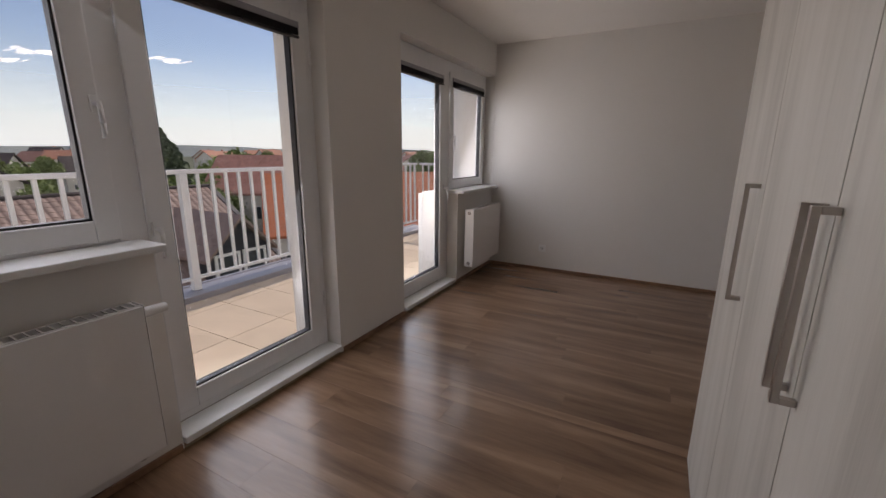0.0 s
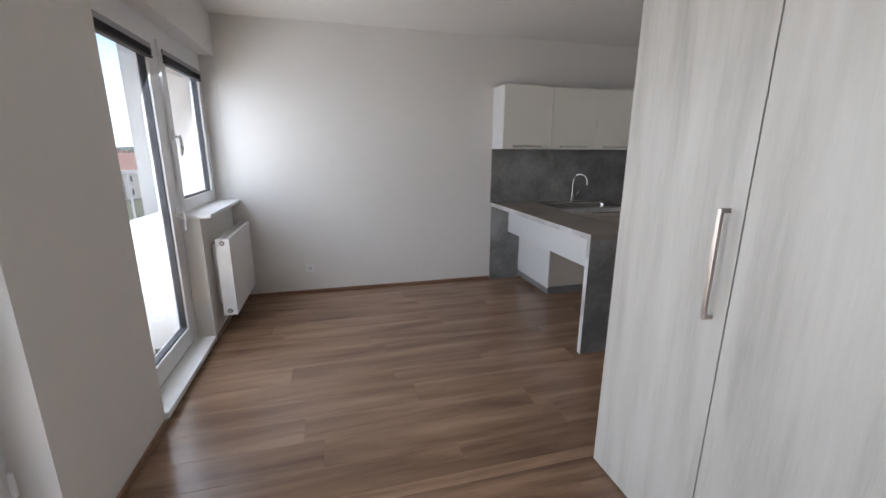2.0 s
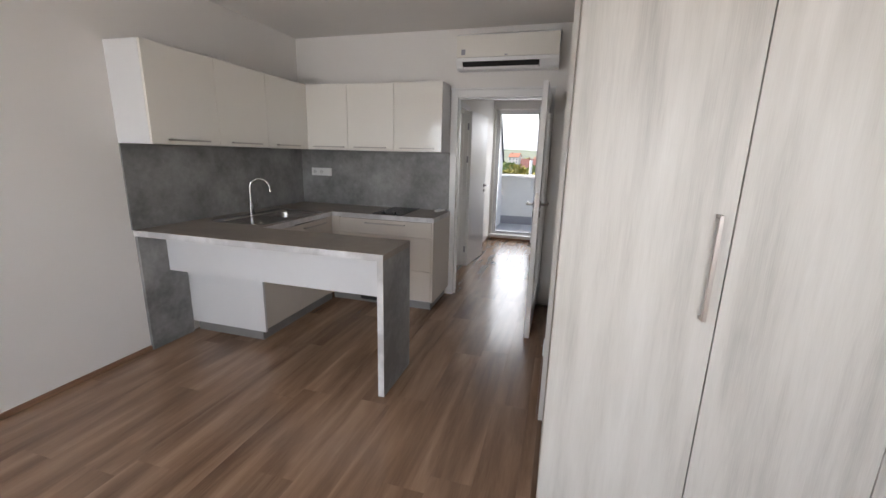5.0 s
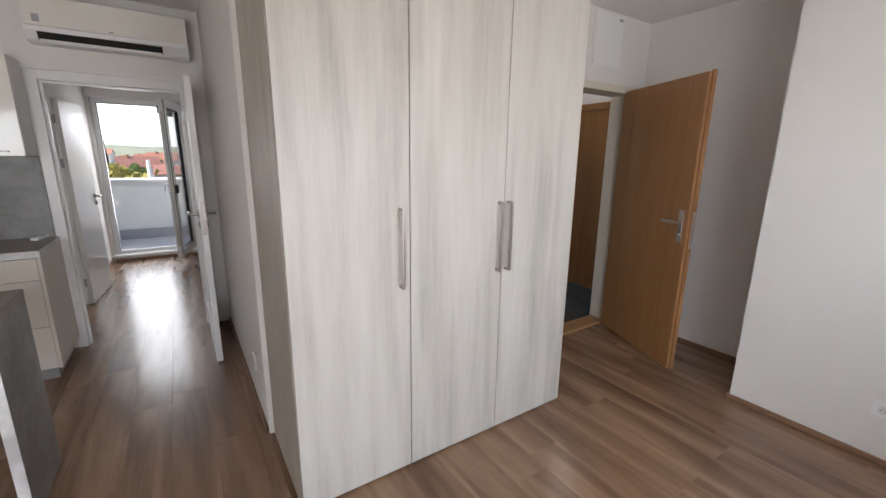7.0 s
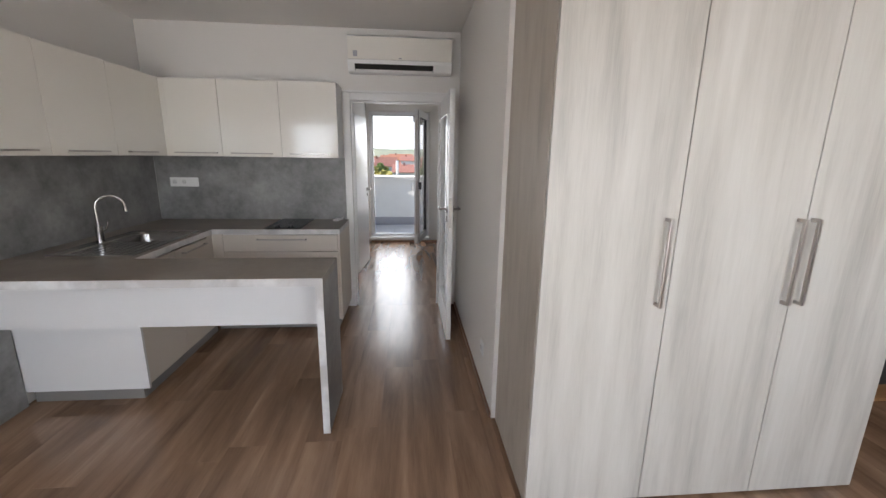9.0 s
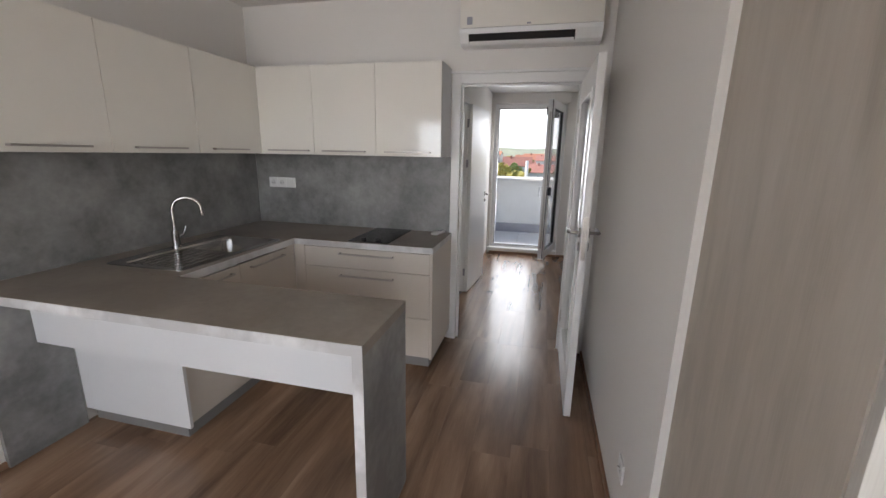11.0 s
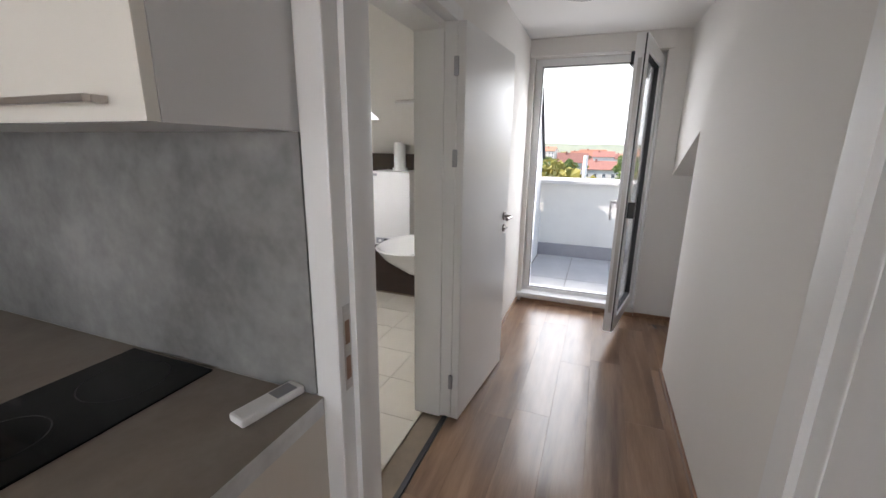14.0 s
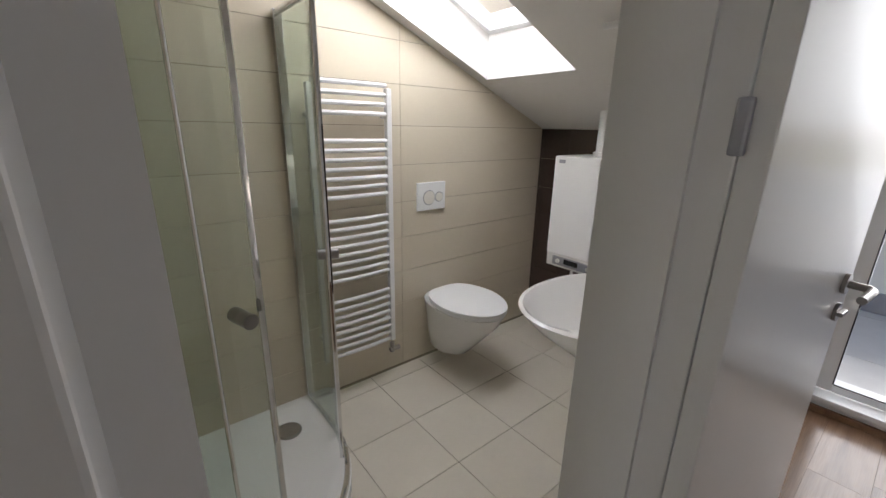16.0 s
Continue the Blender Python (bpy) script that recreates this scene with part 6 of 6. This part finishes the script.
proto = [tree("tree", "leafy", 9.0, 7.0, 1, LEAF, "leafy green garden tree"), tree("tree", "leafy", 7.0, 6.0, 2, LEAF, "round green garden tree"), tree("tree", "fir", 12.6, 8.5, 3, FIR, "tall dark conifer above the roofs"), tree("tree", "leafy", 8.0, 7.0, 4, LEAF_Y, "yellowing leafy garden tree")]
spots = [(2, -63.9, 33.7, -9.5, 1.13), (2, -71.9, 39.8, -9.5, 0.97), (0, -52.7, 36.6, -9.5, 0.8), (0, -47.9, 43.0, -9.5, 0.75), (1, -43.1, 35.0, -9.5, 0.75), (1, -41.5, 43.8, -9.5, 0.83), (0, -57.5, 51.0, -9.5, 0.88), (1, -38.3, 49.4, -9.5, 0.83), (0, -38.3, 25.4, -9.5, 0.75), (1, -49.9, 16.6, -9.5, 0.75), (0, -35.1, 21.4, -9.5, 0.88), (0, -43.1, 28.6, -9.5, 0.96), (0, -47.9, 31.8, -9.5, 1.07), (1, -54.3, 43.0, -9.5, 1.15), (0, -63.9, 57.4, -9.5, 1.04), (1, -52.7, 57.4, -9.5, 1.23), (0, -73.5, 70.2, -9.5, 1.12), (0, -47.9, 22.2, -9.5, 1.0), (1, -57.5, 25.4, -9.5, 1.23), (0, -44.7, 14.2, -9.5, 0.88), (1, -39.9, 6.2, -9.5, 1.07), (0, -49.5, 9.4, -9.5, 0.96)]
for i in range(64):
    a = radians(rng.uniform(98, 178))
    r = rng.uniform(34, 230)
    spots.append((rng.choice((0, 1, 0, 1)), -r * math.sin(a) - 12, -r * math.cos(a) * 1.2 - 8, -9.5, rng.uniform(0.75, 1.15) + r * 0.0012))
spots += [(3, 27, 5.4, -9.5, 1.2), (3, 33, -2.2, -9.5, 1.27), (0, 34, 7.5, -9.5, 1.1), (3, 33, -7.0, -9.5, 1.25), (3, 26, 9.5, -9.5, 1.15)]
for i in range(40):
    r = rng.uniform(60, 300)
    spots.append((rng.choice((0, 1, 3, 3)), r, rng.uniform(-0.45, 0.4) * r, -9.5, rng.uniform(1.05, 1.3)))
used = set()
for kk, x, y, z, sc in spots:
    m = pose(x, y, z, 0, 0, rng.uniform(0, 360))
    if kk not in used:
        used.add(kk)
        proto[kk].matrix_basis = m @ Matrix.Scale(sc, 4)
    else:
        copy_thing(proto[kk], m).scale = (sc, sc, sc)


def ridge_line(name, side, dist, base, amp, mat_):
    """A far wooded ridge, rising and falling along y."""
    bm = bmesh.new()
    n = 60
    lo, hi, bk = [], [], []
    for k in range(n + 1):
        u = -1.3 + 2.6 * k / n
        hgt = base + amp * (noise.noise(Vector((u * 2.3, side * 3.1, dist * 0.01))) + 0.4 * noise.noise(Vector((u * 9, side * 2.0, 4.0))))
        x = side * dist * (1.0 + 0.05 * math.cos(u * 3))
        lo.append(bm.verts.new((x, u * dist, -12)))
        hi.append(bm.verts.new((x + side * 60, u * dist, hgt)))
        bk.append(bm.verts.new((x + side * 200, u * dist, -12)))
    for k in range(n):
        bm.faces.new((lo[k], lo[k + 1], hi[k + 1], hi[k]))
        bm.faces.new((hi[k], hi[k + 1], bk[k + 1], bk[k]))
    bmesh.ops.recalc_face_normals(bm, faces=bm.faces)
    structure(name, bm, mat_, "distant wooded hills with haze painted into their colour", "backdrop")


ridge_line("backdrop_west", -1, 900, 10, 8, HAZED_HILL)
# the eastern ridge has its haze painted in as a paler grey-green
ridge_line("backdrop_east", 1, 620, 12, 6, mat("haze_tinted_hill_east", (0.20, 0.23, 0.18), 0.95, scale=0.02, second=(0.31, 0.33, 0.24), fine=0.3))
# added glowing shell whitens the eastern sky and brightens the hall
SKY_GLOW = bpy.data.materials.new("white_sky_glow")
SKY_GLOW.use_nodes = True
hz = SKY_GLOW.node_tree.nodes["Principled BSDF"]
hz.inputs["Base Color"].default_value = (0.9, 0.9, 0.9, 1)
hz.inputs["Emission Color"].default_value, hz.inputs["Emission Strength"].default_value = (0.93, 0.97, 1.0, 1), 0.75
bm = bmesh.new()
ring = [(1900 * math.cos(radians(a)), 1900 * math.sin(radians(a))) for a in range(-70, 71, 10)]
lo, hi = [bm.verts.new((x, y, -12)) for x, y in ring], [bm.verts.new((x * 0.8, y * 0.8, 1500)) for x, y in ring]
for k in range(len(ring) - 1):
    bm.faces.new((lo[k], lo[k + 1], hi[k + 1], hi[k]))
structure("backdrop_haze", bm, SKY_GLOW, "added glowing white shell in place of the bright sky over the far hills", "backdrop")
# added shell paints low haze as a white glow that fades with height
HAZE_GLOW_LOW = bpy.data.materials.new("haze_glow_fading_upward")
HAZE_GLOW_LOW.use_nodes = True
hn = HAZE_GLOW_LOW.node_tree
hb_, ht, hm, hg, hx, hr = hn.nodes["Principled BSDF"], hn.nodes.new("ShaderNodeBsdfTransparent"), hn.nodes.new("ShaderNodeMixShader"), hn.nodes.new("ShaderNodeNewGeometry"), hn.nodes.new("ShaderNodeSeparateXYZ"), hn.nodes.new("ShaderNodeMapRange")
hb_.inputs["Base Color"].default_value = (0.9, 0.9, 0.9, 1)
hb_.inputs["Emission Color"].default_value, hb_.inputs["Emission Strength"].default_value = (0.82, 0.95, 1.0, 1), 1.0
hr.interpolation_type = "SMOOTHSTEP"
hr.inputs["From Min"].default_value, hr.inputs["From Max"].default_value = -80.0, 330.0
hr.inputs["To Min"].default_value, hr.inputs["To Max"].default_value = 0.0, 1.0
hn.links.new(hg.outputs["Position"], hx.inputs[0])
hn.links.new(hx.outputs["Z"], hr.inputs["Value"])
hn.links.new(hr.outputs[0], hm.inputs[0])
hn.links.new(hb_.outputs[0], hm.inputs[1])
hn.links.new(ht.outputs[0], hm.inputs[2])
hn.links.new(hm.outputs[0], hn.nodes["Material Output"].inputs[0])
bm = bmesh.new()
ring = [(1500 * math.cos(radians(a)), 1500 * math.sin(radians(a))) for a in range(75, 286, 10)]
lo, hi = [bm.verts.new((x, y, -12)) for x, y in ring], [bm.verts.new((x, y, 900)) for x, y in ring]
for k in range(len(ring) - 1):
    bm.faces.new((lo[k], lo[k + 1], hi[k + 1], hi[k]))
haze_low = structure("backdrop_haze_west", bm, HAZE_GLOW_LOW, "added glowing shell painted as low white haze over the far hills", "backdrop")
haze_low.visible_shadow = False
bm = bmesh.new()
hi = [bm.verts.new((-1400 + 2800 * k / 50, 900, 10 + 8 * noise.noise(Vector((k * 0.2, 1, 2))))) for k in range(51)]
lo = [bm.verts.new((-1400 + 2800 * k / 50, 880, -12)) for k in range(51)]
for k in range(50):
    bm.faces.new((lo[k], lo[k + 1], hi[k + 1], hi[k]))
structure("backdrop_north", bm, HAZED_HILL, "distant wooded hills with haze painted into their colour", "backdrop")

# cloud material glows white itself, in place of sunlight on its shaded side
CLOUD = bpy.data.materials.new("glowing_thin_cloud")
CLOUD.use_nodes = True
cn = CLOUD.node_tree
cb, ct, cm, cl = cn.nodes["Principled BSDF"], cn.nodes.new("ShaderNodeBsdfTransparent"), cn.nodes.new("ShaderNodeMixShader"), cn.nodes.new("ShaderNodeLayerWeight")
cb.inputs["Base Color"].default_value, cb.inputs["Roughness"].default_value = (0.95, 0.95, 0.95, 1), 1.0
cb.inputs["Emission Color"].default_value, cb.inputs["Emission Strength"].default_value = (1, 1, 1, 1), 0.9
cl.inputs[0].default_value = 0.5
cn.links.new(cl.outputs["Facing"], cm.inputs[0])
cn.links.new(cb.outputs[0], cm.inputs[1])
cn.links.new(ct.outputs[0], cm.inputs[2])
cn.links.new(cm.outputs[0], cn.nodes["Material Output"].inputs[0])
crng = random.Random(11)
for cx, cy, cz, w in ((-1000, 366, 172, 62), (-1000, 300, 150, 24), (-1000, 566, 199, 46)):
    bm = bmesh.new()
    for k in range(16):
        u = crng.uniform(-1, 1)
        bmesh.ops.create_icosphere(bm, subdivisions=2, radius=1, matrix=Matrix.LocRotScale((cx + crng.uniform(-20, 20), cy + u * w, cz + 4 * u + crng.uniform(-2, 2)), None, (20, w * 0.28 * (1.2 - abs(u)), 1.9 * (1.15 - abs(u)))))
    tagged(new("cloud", mesh_from(bm, "cloud", CLOUD, True)), "small thin white cloud", "cloud", kind="structure")

# ---- floors: laminate planks, bathroom and terrace tiles ----
PW, PL, TH = 0.192, 1.285, 0.0115
plank_meshes = {}


def plank(x0, x1, y0, y1, parent):
    key = (round(x1 - x0, 3), round(y1 - y0, 3))
    if key not in plank_meshes:
        w, d = key
        bm = bmesh.new()
        g, c = 0.0002, 0.0006
        lo = [bm.verts.new(p) for p in ((g, g, 0), (w - g, g, 0), (w - g, d - g, 0), (g, d - g, 0))]
        mid = [bm.verts.new(p) for p in ((g, g, TH - c * 0.5), (w - g, g, TH - c * 0.5), (w - g, d - g, TH - c * 0.5), (g, d - g, TH - c * 0.5))]
        hi = [bm.verts.new(p) for p in ((g + c, g + c, TH), (w - g - c, g + c, TH), (w - g - c, d - g - c, TH), (g + c, d - g - c, TH))]
        for a, b in ((lo, mid), (mid, hi)):
            for k in range(4):
                bm.faces.new((a[k], a[(k + 1) % 4], b[(k + 1) % 4], b[k]))
        bm.faces.new(hi)
        plank_meshes[key] = mesh_from(bm, "plank", LAMINATE)
    o = new("plank", plank_meshes[key])
    o.parent = parent
    o.location = (x0, y0, -TH)


def lay(parent, x0, x1, y0, y1, seed):
    rng = random.Random(seed)
    r0 = math.floor(y0 / PW)
    for r in range(r0, math.ceil(y1 / PW)):
        a, b = max(y0, r * PW), min(y1, (r + 1) * PW)
        if b - a < 0.004:
            continue
        off = (r * 0.43 + 0.11 * ((r * 7) % 5)) % PL
        x = x0 - off
        while x < x1 - 0.003:
            p, q = max(x, x0), min(x + PL, x1)
            if q - p > 0.003:
                plank(p, q, a, b, parent)
            x += PL


fl = tagged(new("floor"), "brown walnut-look laminate plank floor", "floor", kind="structure")
lay(fl, XW, XE, YB, YN, 1)
lay(fl, XW, XB, YS, YB, 2)
lay(fl, XR, XB, YS2, YS, 3)
lay(fl, XE, HX1, 2.05, HY1, 4)
lay(fl, 5.10, HX1, 0.9, 2.05, 5)
lay(fl, XB, XB + 0.02, -0.93, -0.04, 6)


def tile_grid(parent, name, us, vs, place, gap, depth, material):
    """Pieces between the lines us and vs; place(u0, u1, v0, v1) gives box bounds."""
    cache = {}
    for u0, u1 in zip(us, us[1:]):
        for v0, v1 in zip(vs, vs[1:]):
            if u1 - u0 < 0.02 or v1 - v0 < 0.02:
                continue
            x0, x1, y0, y1, z0, z1 = place(u0 + gap, u1 - gap, v0 + gap, v1 - gap)
            key = (round(x1 - x0, 4), round(y1 - y0, 4), round(z1 - z0, 4))
            if key not in cache:
                cache[key] = mesh_from(box(0, key[0], 0, key[1], 0, key[2]), name, material)
            o = new(name, cache[key])
            o.parent = parent
            o.location = (x0, y0, z0)


def lines(lo, hi, origin, pitch):
    k = math.ceil((lo - origin) / pitch + 1e-6)
    out = [lo]
    while origin + k * pitch < hi - 1e-6:
        out.append(origin + k * pitch)
        k += 1
    return out + [hi]


bf = tagged(new("floor_bathroom"), "cream square floor tiles", "floor", kind="structure")
tile_grid(bf, "tile", lines(BX0, BX1, 4.372, 0.335), lines(BY0 - 0.05, YN - 0.012, 4.021, 0.332), lambda a, b, c, d: (a, b, c, d, -0.006, 0.0), 0.0016, 0, TILE_FLOOR)
bn = tagged(new("wall_bath_tiling_north"), "cream wall tiles in long courses", "wall", kind="structure")
tile_grid(bn, "tile", lines(BX0, BX1, 4.595, 1.20), lines(0.0, 2.35, 0.0155, 0.195), lambda a, b, c, d: (a, b, YN - 0.012, YN - 0.004, c, d), 0.0011, 0, TILE_WALL)
structure("wall_bath_grout_north", box(BX0, BX1, YN - 0.0045, YN - 0.0005, 0, 2.3), GROUT, "tile grout", "wall")
bw = tagged(new("wall_bath_tiling_west"), "cream wall tiles in long courses", "wall", kind="structure")
tile_grid(bw, "tile", lines(BY0, YN - 0.0125, 3.6, 1.20), lines(0.0, 2.35, 0.0155, 0.195), lambda a, b, c, d: (BX0 + 0.004, BX0 + 0.012, a, b, c, d), 0.0011, 0, TILE_WALL)
be = tagged(new("wall_bath_tiling_east"), "dark brown wall tiles", "wall", kind="structure")
tile_grid(be, "tile", lines(BY0, YN - 0.0125, 4.56, 0.40), lines(0.0, 1.42, 0.0155, 0.195), lambda a, b, c, d: (BX1, BX1 + 0.010, a, b, c, d), 0.0013, 0, TILE_DARK)
structure("wall_bath_grout_west", box(BX0 + 0.0005, BX0 + 0.0042, BY0, YN - 0.013, 0, 2.3), GROUT, "tile grout", "wall")

tw = tagged(new("terrace_paving"), "pale beige concrete terrace slabs", "terrace", kind="structure")
tile_grid(tw, "slab", lines(-3.40, XW - 0.45, -2.43, 0.68), lines(-2.0, 6.45, 2.272, 0.46), lambda a, b, c, d: (a, b, c, d, -0.042, -0.005), 0.003, 0, SLAB)
te = tagged(new("terrace_paving_east"), "grey stone-look terrace tiles", "terrace", kind="structure")
tile_grid(te, "slab", lines(HX1 + 0.28, 8.172, 7.08, 0.94), lines(0.0, 3.30, 2.33, 0.48), lambda a, b, c, d: (a, b, c, d, -0.062, -0.045), 0.003, 0, SLAB_GREY)
